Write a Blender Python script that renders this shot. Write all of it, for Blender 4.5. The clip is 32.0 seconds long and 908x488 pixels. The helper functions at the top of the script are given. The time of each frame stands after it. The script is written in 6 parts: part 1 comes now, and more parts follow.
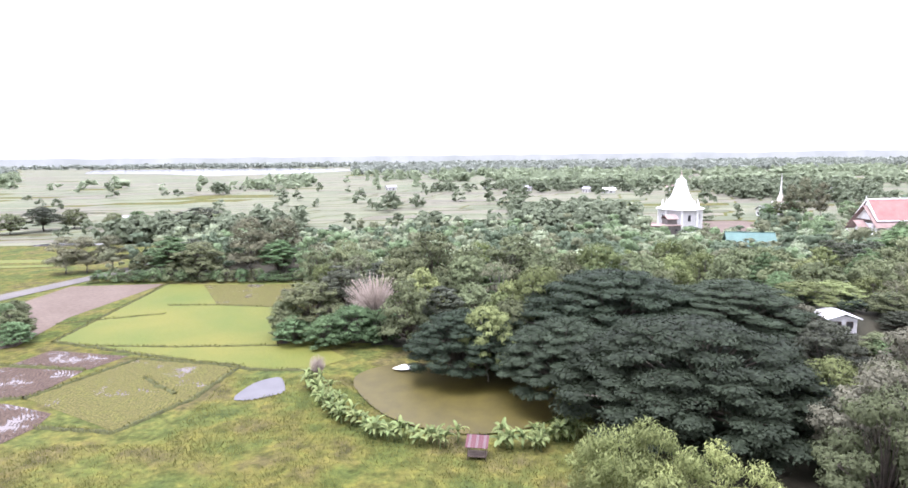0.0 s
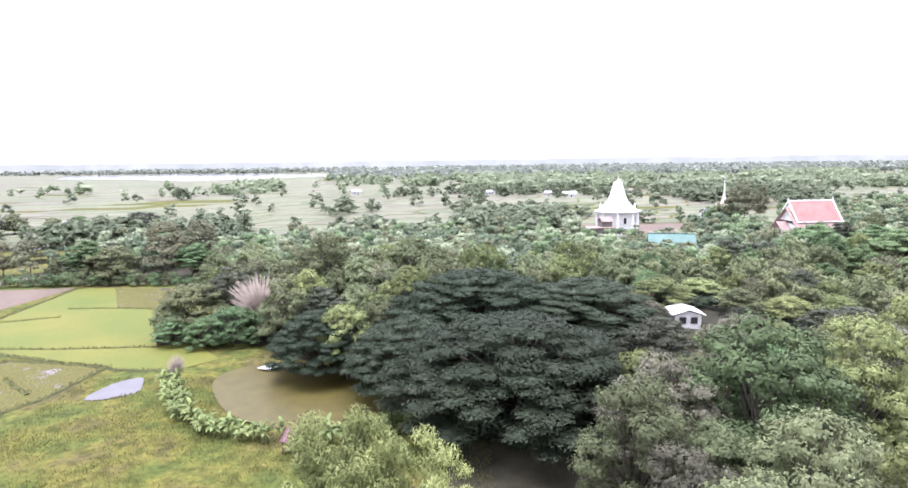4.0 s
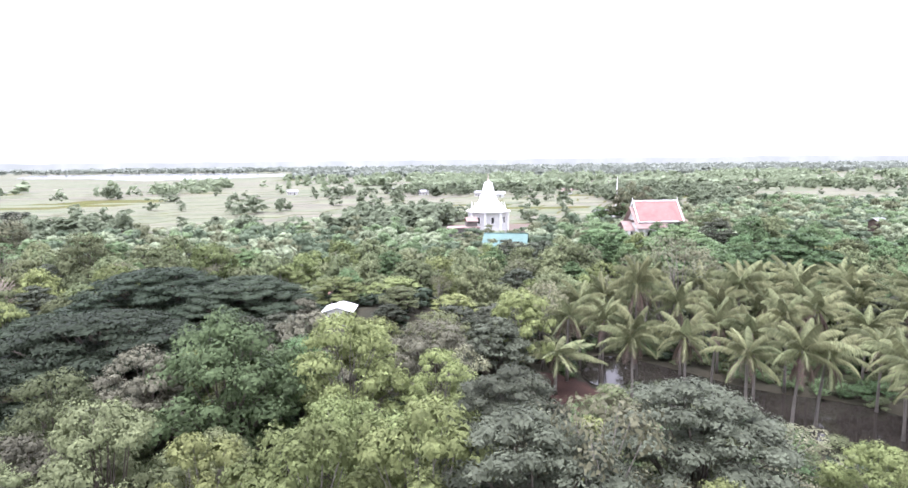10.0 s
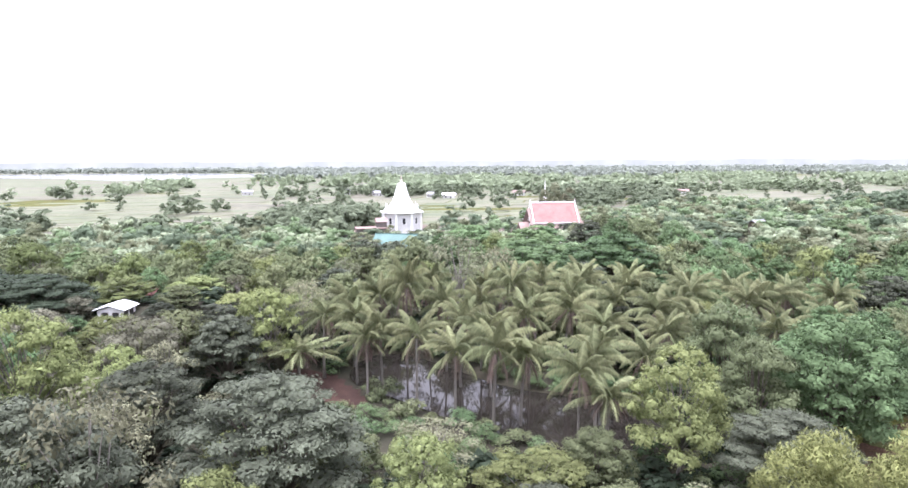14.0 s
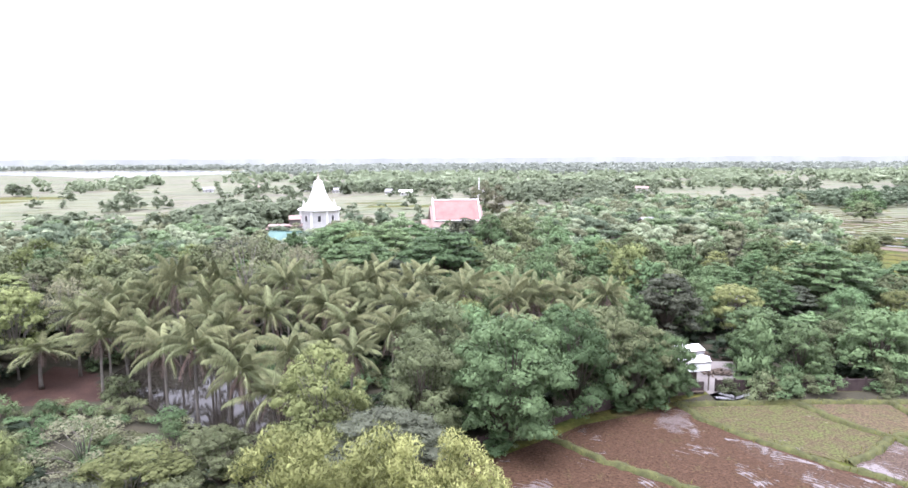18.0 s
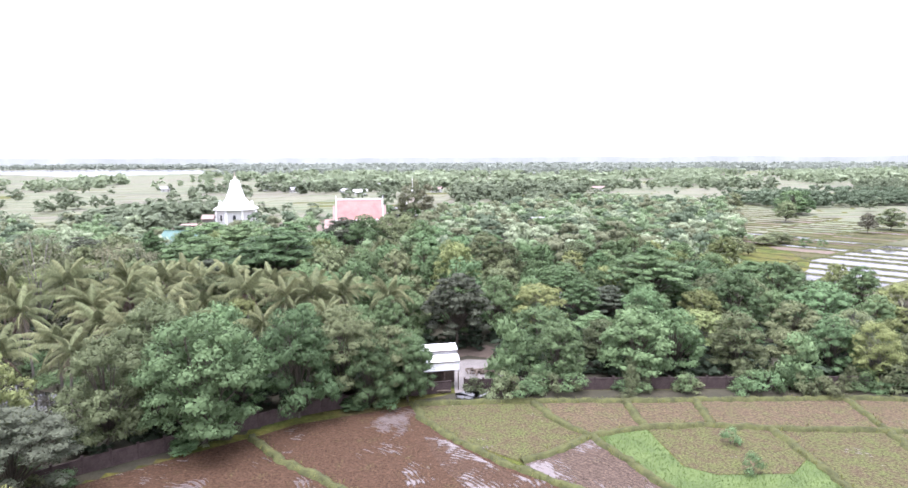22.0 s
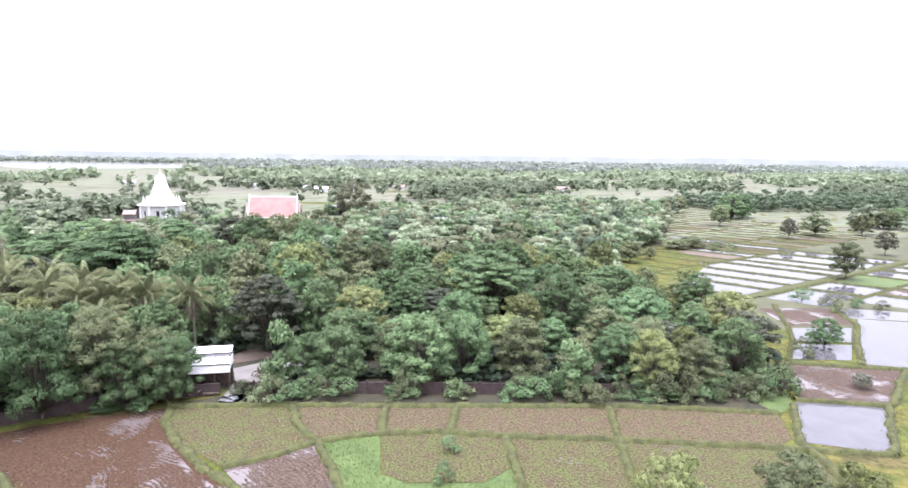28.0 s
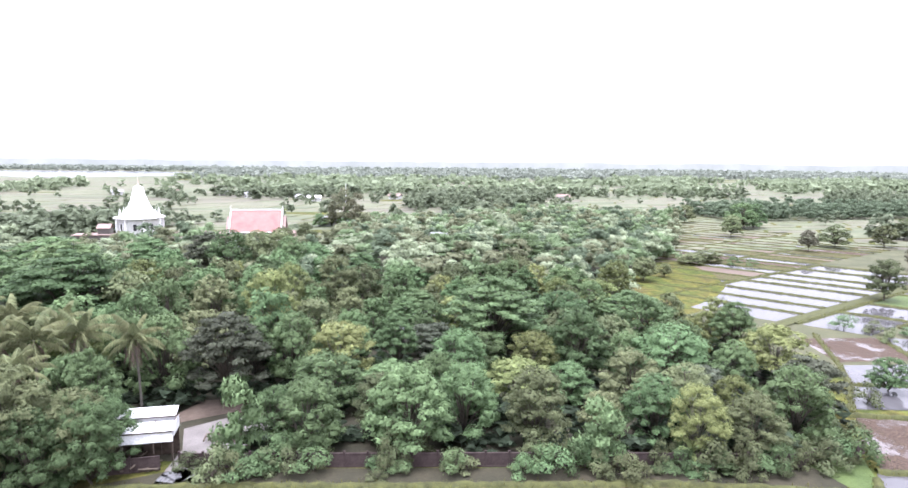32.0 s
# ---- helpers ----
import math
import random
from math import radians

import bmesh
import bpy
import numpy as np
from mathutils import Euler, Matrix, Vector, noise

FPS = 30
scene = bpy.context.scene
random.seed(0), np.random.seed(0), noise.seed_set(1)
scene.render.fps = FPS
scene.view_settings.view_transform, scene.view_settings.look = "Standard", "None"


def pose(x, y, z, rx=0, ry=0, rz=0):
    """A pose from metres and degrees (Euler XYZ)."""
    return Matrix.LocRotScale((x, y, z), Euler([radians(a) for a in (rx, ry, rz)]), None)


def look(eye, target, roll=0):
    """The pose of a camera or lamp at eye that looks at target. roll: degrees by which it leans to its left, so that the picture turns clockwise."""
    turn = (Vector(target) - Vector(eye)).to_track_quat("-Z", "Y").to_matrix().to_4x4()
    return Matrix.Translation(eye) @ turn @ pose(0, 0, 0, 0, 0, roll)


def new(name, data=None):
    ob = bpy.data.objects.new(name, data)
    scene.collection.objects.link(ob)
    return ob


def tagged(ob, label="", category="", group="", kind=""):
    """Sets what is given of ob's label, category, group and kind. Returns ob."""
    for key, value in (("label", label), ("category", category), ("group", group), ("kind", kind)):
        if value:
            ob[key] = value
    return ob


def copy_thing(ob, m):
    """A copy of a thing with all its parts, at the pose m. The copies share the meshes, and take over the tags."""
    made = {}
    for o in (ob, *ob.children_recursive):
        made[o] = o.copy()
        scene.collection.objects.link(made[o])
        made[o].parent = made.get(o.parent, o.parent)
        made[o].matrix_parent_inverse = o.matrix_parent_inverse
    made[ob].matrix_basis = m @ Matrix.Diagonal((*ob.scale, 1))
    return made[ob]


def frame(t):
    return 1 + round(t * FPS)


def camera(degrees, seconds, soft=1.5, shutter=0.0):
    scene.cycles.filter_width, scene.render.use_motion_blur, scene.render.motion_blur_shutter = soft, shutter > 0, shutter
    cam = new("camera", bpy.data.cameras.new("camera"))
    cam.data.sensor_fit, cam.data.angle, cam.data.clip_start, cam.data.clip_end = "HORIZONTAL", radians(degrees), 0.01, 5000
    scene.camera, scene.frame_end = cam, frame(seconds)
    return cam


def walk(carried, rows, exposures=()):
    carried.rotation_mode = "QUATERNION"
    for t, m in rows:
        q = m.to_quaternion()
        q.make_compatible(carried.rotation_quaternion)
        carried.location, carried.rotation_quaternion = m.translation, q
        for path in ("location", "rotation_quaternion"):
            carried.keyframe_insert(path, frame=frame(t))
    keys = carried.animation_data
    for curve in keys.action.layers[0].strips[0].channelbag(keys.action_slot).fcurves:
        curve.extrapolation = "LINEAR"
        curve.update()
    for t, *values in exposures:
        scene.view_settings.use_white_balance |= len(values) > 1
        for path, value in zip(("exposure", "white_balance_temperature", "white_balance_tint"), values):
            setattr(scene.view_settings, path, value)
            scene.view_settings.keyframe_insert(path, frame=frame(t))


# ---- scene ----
cam = camera(73.6, 32.0, 1.55)
PATH = [
    (0, (-4.443, -0.558, 37.815), (-4.485, 1.421, 37.528), -0.6),
    (0.5, (-2.833, -0.574, 37.677), (-2.872, 1.406, 37.394), -0.5),
    (1, (-0.974, -0.782, 37.64), (-1.006, 1.198, 37.359), -0.5),
    (1.5, (1.336, -0.89, 37.653), (1.309, 1.09, 37.37), -0.5),
    (2, (4.628, -1.213, 37.628), (4.61, 0.766, 37.345), -0.6),
    (2.5, (7.719, -1.544, 37.636), (7.705, 0.436, 37.354), -0.5),
    (4.5, (21.336, -2.985, 36.743), (21.36, -1.003, 36.475), -0.7),
    (5, (26.108, -3.553, 36.715), (26.143, -1.571, 36.449), -0.6),
    (5.5, (31.367, -3.479, 36.648), (31.395, -1.497, 36.383), -0.7),
    (6, (36.852, -3.2, 36.556), (36.873, -1.218, 36.291), -0.6),
    (6.5, (42.258, -3.366, 36.74), (42.274, -1.384, 36.47), -0.7),
    (7, (47.063, -3.366, 36.849), (47.08, -1.385, 36.575), -0.8),
    (7.5, (51.672, -3.57, 36.97), (51.697, -1.59, 36.693), -0.8),
    (8, (56.017, -3.905, 37.104), (56.051, -1.925, 36.824), -0.7),
    (8.5, (60.458, -4.18, 37.106), (60.499, -2.2, 36.827), -0.7),
    (9, (65.5, -4.819, 36.758), (65.547, -2.838, 36.488), -0.5),
    (9.5, (70.157, -5.18, 36.71), (70.208, -3.2, 36.436), -0.6),
    (10, (74.809, -5.697, 36.459), (74.861, -3.716, 36.187), -0.6),
    (10.5, (79.328, -6.167, 36.193), (79.384, -4.186, 35.926), -0.5),
    (11, (83.853, -6.565, 36.016), (83.915, -4.583, 35.751), -0.4),
    (11.5, (88.636, -6.933, 35.839), (88.704, -4.951, 35.577), -0.3),
    (12, (93.132, -7.303, 35.811), (93.206, -5.321, 35.55), -0.4),
    (12.5, (97.611, -7.63, 35.836), (97.691, -5.649, 35.574), -0.4),
    (13, (102.377, -8.093, 36.0), (102.457, -6.112, 35.733), -0.4),
    (13.5, (107.857, -8.549, 36.043), (107.943, -6.569, 35.776), -0.3),
    (14, (112.77, -8.931, 36.102), (112.859, -6.951, 35.834), -0.3),
    (14.5, (117.662, -9.355, 36.262), (117.755, -7.376, 35.99), -0.3),
    (16.5, (137.766, -10.4, 36.107), (137.861, -8.422, 35.831), -0.2),
    (17, (142.754, -10.65, 36.243), (142.848, -8.672, 35.964), -0.3),
    (17.5, (148.063, -10.861, 36.232), (148.16, -8.883, 35.952), -0.2),
    (18, (152.977, -11.147, 36.149), (153.075, -9.169, 35.871), -0.3),
    (18.5, (157.923, -11.384, 36.083), (158.022, -9.406, 35.805), -0.3),
    (19, (162.704, -11.482, 36.003), (162.808, -9.505, 35.725), -0.3),
    (19.5, (167.368, -11.574, 35.897), (167.472, -9.596, 35.62), -0.3),
    (20, (172.033, -11.756, 35.825), (172.14, -9.778, 35.548), -0.3),
    (20.5, (177.235, -12.175, 35.861), (177.348, -10.197, 35.583), -0.3),
    (21, (181.782, -12.505, 35.912), (181.896, -10.527, 35.633), -0.2),
    (21.5, (186.184, -12.909, 35.916), (186.302, -10.932, 35.637), -0.2),
    (22, (190.845, -13.344, 35.964), (190.967, -11.368, 35.685), -0.2),
    (22.5, (195.354, -13.817, 36.022), (195.478, -11.84, 35.742), -0.2),
    (23, (200.175, -14.335, 36.11), (200.299, -12.359, 35.829), -0.2),
    (23.5, (204.874, -14.832, 36.173), (205.002, -12.856, 35.892), -0.2),
    (24, (209.689, -15.305, 36.201), (209.819, -13.33, 35.919), -0.1),
    (24.5, (214.161, -15.896, 36.288), (214.293, -13.92, 36.007), -0.1),
    (25, (218.072, -16.281, 36.346), (218.205, -14.306, 36.065), 0.2),
    (25.5, (220.998, -16.643, 36.456), (221.133, -14.668, 36.173), 0.4),
    (26, (222.986, -16.908, 36.562), (223.12, -14.933, 36.277), 0.6),
    (26.5, (224.047, -16.954, 36.561), (224.183, -14.979, 36.275), 0.7),
    (28.5, (225.53, -13.403, 37.007), (225.668, -11.428, 36.721), 0.7),
    (29, (225.724, -11.542, 37.137), (225.862, -9.567, 36.855), 0.7),
    (29.5, (225.887, -9.246, 37.311), (226.026, -7.271, 37.03), 0.6),
    (30, (226.03, -6.882, 37.466), (226.17, -4.906, 37.189), 0.6),
    (30.5, (226.149, -4.3, 37.567), (226.29, -2.324, 37.296), 0.5),
    (31, (226.336, -1.71, 37.668), (226.479, 0.266, 37.399), 0.5),
    (31.5, (226.488, 1.069, 37.763), (226.633, 3.045, 37.496), 0.4),
    (32, (226.485, 3.791, 37.878), (226.632, 5.768, 37.613), 0.5),
]
walk(cam, [(t, look(eye, target, roll)) for t, eye, target, roll in PATH], [(0, 2.1, 5800, 25), (9, 2.2, 5800, 25), (18, 2.2, 5800, 24), (32, 2.17, 5800, 22)])

# ---- world and light: bright overcast noon ----
world = bpy.data.worlds.new("overcast_sky")
scene.world = world
world.use_nodes = True
wn, wl = world.node_tree.nodes, world.node_tree.links
sky = wn.new("ShaderNodeTexSky")
sky.sky_type = 'NISHITA'
sky.sun_disc = False
sky.sun_elevation, sky.sun_rotation = radians(78), radians(-137)
sky.air_density, sky.dust_density = 1.0, 4.0
dim = wn.new("ShaderNodeVectorMath")
dim.operation = 'SCALE'
dim.inputs["Scale"].default_value = 0.10
wl.new(sky.outputs[0], dim.inputs[0])
way, part_z, lift = wn.new("ShaderNodeTexCoord"), wn.new("ShaderNodeSeparateXYZ"), wn.new("ShaderNodeMapRange")
wl.new(way.outputs["Generated"], part_z.inputs[0])
lift.inputs["To Min"].default_value, lift.inputs["To Max"].default_value = 0.34, 1.25
wl.new(part_z.outputs["Z"], lift.inputs["Value"])
cloud = wn.new("ShaderNodeMix")
cloud.data_type = 'RGBA'
cloud.inputs["Factor"].default_value = 0.86
cloud.inputs[7].default_value = (1.0, 1.0, 1.0, 1)
wl.new(dim.outputs[0], cloud.inputs[6])
back = wn["Background"]
wl.new(cloud.outputs[2], back.inputs["Color"])
wl.new(lift.outputs[0], back.inputs["Strength"])

sun = new("sun", bpy.data.lights.new("sun", 'SUN'))
sun.data.energy, sun.data.angle, sun.data.color = 1.5, radians(38), (1.0, 0.98, 0.95)
sun.matrix_basis = look((0, 0, 200), (14, 15, 100))


# ---- materials ----
def material(name):
    m = bpy.data.materials.new(name)
    m.use_nodes = True
    return m, m.node_tree.nodes, m.node_tree.links, m.node_tree.nodes["Principled BSDF"]


def ramp(n, stops):
    r = n.new("ShaderNodeValToRGB")
    while len(r.color_ramp.elements) < len(stops):
        r.color_ramp.elements.new(0.5)
    for e, (p, c) in zip(r.color_ramp.elements, stops):
        e.position, e.color = p, (*c, 1)
    return r


def noise_tex(n, l, scale, detail=3.0, coord=None, rough=0.55):
    t = n.new("ShaderNodeTexNoise")
    t.inputs["Scale"].default_value = scale
    t.inputs["Detail"].default_value = detail
    t.inputs["Roughness"].default_value = rough
    if coord is not None:
        l.new(coord, t.inputs["Vector"])
    return t


def mixed(n, l, fac, a, b, blend='MIX'):
    """Mix of two colours; each of fac, a and b is a socket or a value."""
    x = n.new("ShaderNodeMix")
    x.data_type, x.blend_type = 'RGBA', blend
    for socket, v in ((x.inputs["Factor"], fac), (x.inputs[6], a), (x.inputs[7], b)):
        if isinstance(v, (int, float)):
            socket.default_value = v
        elif isinstance(v, tuple):
            socket.default_value = (*v, 1)
        else:
            l.new(v, socket)
    return x.outputs[2]


def bump(n, l, bsdf, height, strength, distance):
    b = n.new("ShaderNodeBump")
    b.inputs["Strength"].default_value, b.inputs["Distance"].default_value = strength, distance
    l.new(height, b.inputs["Height"])
    l.new(b.outputs["Normal"], bsdf.inputs["Normal"])


def leaf_material(name, dark, mid, light, through_light=0.25, rough=0.5):
    """Foliage: each leaf spray its own tone, each plant its own cast, patches of sun-bleached leaves."""
    m, n, l, p = material(name)
    geo, info, tc = n.new("ShaderNodeNewGeometry"), n.new("ShaderNodeObjectInfo"), n.new("ShaderNodeTexCoord")
    tone = ramp(n, [(0.0, dark), (0.55, mid), (1.0, light)])
    l.new(geo.outputs["Random Per Island"], tone.inputs[0])
    patch = noise_tex(n, l, 0.45, 2.0, tc.outputs["Object"])
    hsv = n.new("ShaderNodeHueSaturation")
    hue = n.new("ShaderNodeMapRange")
    hue.inputs["To Min"].default_value, hue.inputs["To Max"].default_value = 0.484, 0.512
    l.new(info.outputs["Random"], hue.inputs["Value"])
    l.new(hue.outputs[0], hsv.inputs["Hue"])
    val = n.new("ShaderNodeMapRange")
    val.inputs["From Min"].default_value, val.inputs["From Max"].default_value = 0.3, 0.7
    val.inputs["To Min"].default_value, val.inputs["To Max"].default_value = 0.78, 1.25
    l.new(patch.outputs["Fac"], val.inputs["Value"])
    cast = n.new("ShaderNodeMath")
    cast.operation = 'MULTIPLY_ADD'
    cast.inputs[1].default_value, cast.inputs[2].default_value = 7.13, 0.0
    l.new(info.outputs["Random"], cast.inputs[0])
    wrap = n.new("ShaderNodeMath")
    wrap.operation = 'FRACT'
    l.new(cast.outputs[0], wrap.inputs[0])
    own = n.new("ShaderNodeMapRange")
    own.inputs["To Min"].default_value, own.inputs["To Max"].default_value = 0.72, 1.42
    l.new(wrap.outputs[0], own.inputs["Value"])
    both = n.new("ShaderNodeMath")
    both.operation = 'MULTIPLY'
    l.new(val.outputs[0], both.inputs[0])
    l.new(own.outputs[0], both.inputs[1])
    l.new(both.outputs[0], hsv.inputs["Value"])
    l.new(tone.outputs[0], hsv.inputs["Color"])
    l.new(hsv.outputs[0], p.inputs["Base Color"])
    p.inputs["Roughness"].default_value = rough
    p.inputs["Specular IOR Level"].default_value = 0.04
    tr, mx = n.new("ShaderNodeBsdfTranslucent"), n.new("ShaderNodeMixShader")
    l.new(hsv.outputs[0], tr.inputs["Color"])
    mx.inputs[0].default_value = through_light
    l.new(p.outputs[0], mx.inputs[1])
    l.new(tr.outputs[0], mx.inputs[2])
    l.new(mx.outputs[0], n["Material Output"].inputs["Surface"])
    return m


def rough_material(name, c1, c2, scale, rough=0.85, fine=None, bump_h=0.02, spec=0.3, coord="Object"):
    """A matt surface with stains at one scale and grain at a finer one."""
    m, n, l, p = material(name)
    tc = n.new("ShaderNodeTexCoord")
    big = noise_tex(n, l, scale, 4.0, tc.outputs[coord])
    small = noise_tex(n, l, fine or scale * 9, 4.0, tc.outputs[coord], 0.65)
    base = ramp(n, [(0.3, c1), (0.7, c2)])
    l.new(big.outputs["Fac"], base.inputs[0])
    grain = ramp(n, [(0.25, (0.72, 0.72, 0.72)), (0.75, (1.2, 1.2, 1.2))])
    l.new(small.outputs["Fac"], grain.inputs[0])
    l.new(mixed(n, l, 1.0, base.outputs[0], grain.outputs[0], 'MULTIPLY'), p.inputs["Base Color"])
    p.inputs["Roughness"].default_value, p.inputs["Specular IOR Level"].default_value = rough, spec
    bump(n, l, p, small.outputs["Fac"], 0.6, bump_h)
    return m


LEAF = {
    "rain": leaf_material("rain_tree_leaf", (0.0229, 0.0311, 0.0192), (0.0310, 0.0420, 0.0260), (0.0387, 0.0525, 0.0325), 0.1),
    "broad": leaf_material("broad_leaf", (0.0829, 0.0962, 0.0488), (0.1120, 0.1300, 0.0660), (0.1400, 0.1625, 0.0825), 0.2),
    "lush": leaf_material("lush_green_leaf", (0.0666, 0.0992, 0.0459), (0.0900, 0.1340, 0.0620), (0.1125, 0.1675, 0.0775), 0.2),
    "dull": leaf_material("dull_olive_leaf", (0.0696, 0.0696, 0.0474), (0.0940, 0.0940, 0.0640), (0.1175, 0.1175, 0.0800), 0.18),
    "lime": leaf_material("lime_green_leaf", (0.1066, 0.1243, 0.0503), (0.1440, 0.1680, 0.0680), (0.1800, 0.2100, 0.0850), 0.26),
    "bamboo": leaf_material("bamboo_leaf", (0.1369, 0.1517, 0.0577), (0.1850, 0.2050, 0.0780), (0.2313, 0.2562, 0.0975), 0.28),
    "palm": leaf_material("palm_leaflet", (0.1110, 0.1214, 0.0622), (0.1500, 0.1640, 0.0840), (0.1875, 0.2050, 0.1050), 0.2, 0.4),
    "dry": leaf_material("dry_palm_leaf", (0.1055, 0.0787, 0.0628), (0.1302, 0.0992, 0.0794), (0.1588, 0.1234, 0.1006), 0.15),
    "banana": leaf_material("banana_leaf", (0.1036, 0.1295, 0.0503), (0.1400, 0.1750, 0.0680), (0.1750, 0.2188, 0.0850), 0.25, 0.4),
    # distant leaves carry aerial haze in their colour, paler than the near kinds
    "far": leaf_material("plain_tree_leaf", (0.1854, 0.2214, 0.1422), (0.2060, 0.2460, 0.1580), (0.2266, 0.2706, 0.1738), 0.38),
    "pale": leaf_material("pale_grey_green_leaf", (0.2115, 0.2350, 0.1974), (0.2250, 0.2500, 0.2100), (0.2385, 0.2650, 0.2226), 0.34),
    "hazed_green": leaf_material("canopy_green_leaf", (0.1728, 0.2394, 0.1278), (0.1920, 0.2660, 0.1420), (0.2112, 0.2926, 0.1562), 0.38),
    "hazed_olive": leaf_material("canopy_olive_leaf", (0.2052, 0.2322, 0.1386), (0.2280, 0.2580, 0.1540), (0.2508, 0.2838, 0.1694), 0.38),
    "hazed_dark": leaf_material("canopy_dark_leaf", (0.1602, 0.2088, 0.1323), (0.1780, 0.2320, 0.1470), (0.1958, 0.2552, 0.1617), 0.36),
    "tier": leaf_material("tiered_tree_leaf", (0.0444, 0.0503, 0.0340), (0.0600, 0.0680, 0.0460), (0.0750, 0.0850, 0.0575), 0.14),
    "straw": leaf_material("bleached_leaf", (0.1073, 0.1110, 0.0681), (0.1450, 0.1500, 0.0920), (0.1812, 0.1875, 0.1150), 0.24),
    "fresh": leaf_material("fresh_grass", (0.0666, 0.0999, 0.0311), (0.0900, 0.1350, 0.0420), (0.1125, 0.1688, 0.0525), 0.3),
    "grass": leaf_material("grass_blade", (0.0740, 0.0755, 0.0237), (0.1000, 0.1020, 0.0320), (0.1250, 0.1275, 0.0400), 0.28),
}
BARK = rough_material("grey_brown_bark", (0.0484, 0.0391, 0.0298), (0.1042, 0.0893, 0.0707), 1.2, 0.9, 12)
BARK_PALE = rough_material("pale_bark", (0.1116, 0.1004, 0.0818), (0.1860, 0.1711, 0.1488), 1.0, 0.85, 9)
DRY_WOOD = rough_material("bleached_twigs", (0.21, 0.175, 0.14), (0.30, 0.255, 0.21), 1.0, 0.9, 9)
CONCRETE = rough_material("weathered_concrete", (0.1097, 0.1004, 0.0905), (0.1674, 0.1550, 0.1420), 0.5, 0.85, 6)
YARD_PALE = rough_material("pale_yard_concrete", (0.125, 0.113, 0.105), (0.18, 0.165, 0.153), 0.35, 0.85, 5)
WALL_STONE = rough_material("stained_wall_render", (0.034, 0.023, 0.022), (0.075, 0.055, 0.051), 0.8, 0.9, 7)
WHITE = rough_material("white_paint", (0.7, 0.7, 0.68), (0.84, 0.84, 0.82), 0.4, 0.6, 4, 0.005)
WHITE_METAL = rough_material("white_metal_sheet", (0.74, 0.75, 0.76), (0.86, 0.86, 0.86), 0.6, 0.35, 5, 0.003, 0.5)
GREY_WALL = rough_material("pale_grey_render", (0.48, 0.475, 0.465), (0.58, 0.575, 0.56), 0.4, 0.8, 4)
# salmon tone lightened and greyed by the haze over the distant hall
TILE_RED = rough_material("salmon_roof_tile", (0.23, 0.10, 0.088), (0.30, 0.145, 0.125), 0.35, 0.6, 5)
TILE_GREEN = rough_material("teal_roof_sheet", (0.05, 0.105, 0.088), (0.075, 0.145, 0.122), 0.4, 0.5, 5)
TILE_BROWN = rough_material("faded_pink_roof", (0.2083, 0.1438, 0.1240), (0.2778, 0.2083, 0.1835), 0.5, 0.8, 5)
RUST_RED = rough_material("maroon_metal_sheet", (0.06, 0.014, 0.019), (0.09, 0.026, 0.031), 0.8, 0.5, 6, 0.004)
PALE_STRIPE = rough_material("faded_pink_metal", (0.085, 0.055, 0.058), (0.115, 0.078, 0.08), 0.8, 0.5, 6, 0.004)
TIN = rough_material("weathered_tin", (0.1953, 0.1953, 0.2003), (0.2790, 0.2790, 0.2790), 0.7, 0.45, 6, 0.006, 0.5)
GOLD = rough_material("tan_gilded_stone", (0.38, 0.33, 0.27), (0.5, 0.45, 0.38), 0.6, 0.6, 5)
TIMBER = rough_material("dark_timber", (0.0434, 0.0310, 0.0248), (0.0992, 0.0744, 0.0558), 1.5, 0.85, 14)
LOG = rough_material("cut_log", (0.0645, 0.0484, 0.0360), (0.1290, 0.1048, 0.0806), 2.0, 0.9, 12)
DARK = rough_material("window_dark", (0.0186, 0.0186, 0.0217), (0.0372, 0.0372, 0.0403), 0.6, 0.3, 4)
RED_SOIL = rough_material("red_laterite_soil", (0.036, 0.019, 0.014), (0.06, 0.032, 0.023), 0.35, 0.95, 3, 0.05)
ROAD = rough_material("pale_road", (0.092, 0.085, 0.078), (0.125, 0.116, 0.106), 0.1, 0.9, 1.5)
TAN_FIELD = rough_material("bare_tan_soil", (0.088, 0.066, 0.050), (0.122, 0.094, 0.073), 0.06, 0.95, 0.9, 0.04)
BUND = rough_material("grassy_bund", (0.034, 0.037, 0.014), (0.075, 0.080, 0.026), 0.9, 0.95, 4, 0.05)
RICE = rough_material("young_rice", (0.060, 0.086, 0.010), (0.112, 0.108, 0.016), 0.045, 0.8, 2.2, 0.12)
RICE_DEEP = rough_material("deep_green_rice", (0.048, 0.074, 0.02), (0.080, 0.112, 0.032), 0.3, 0.8, 3.0, 0.12)
ALGAE = rough_material("duckweed_scum", (0.045, 0.037, 0.0062), (0.075, 0.061, 0.011), 0.3, 0.55, 4.5, 0.01, 0.4)


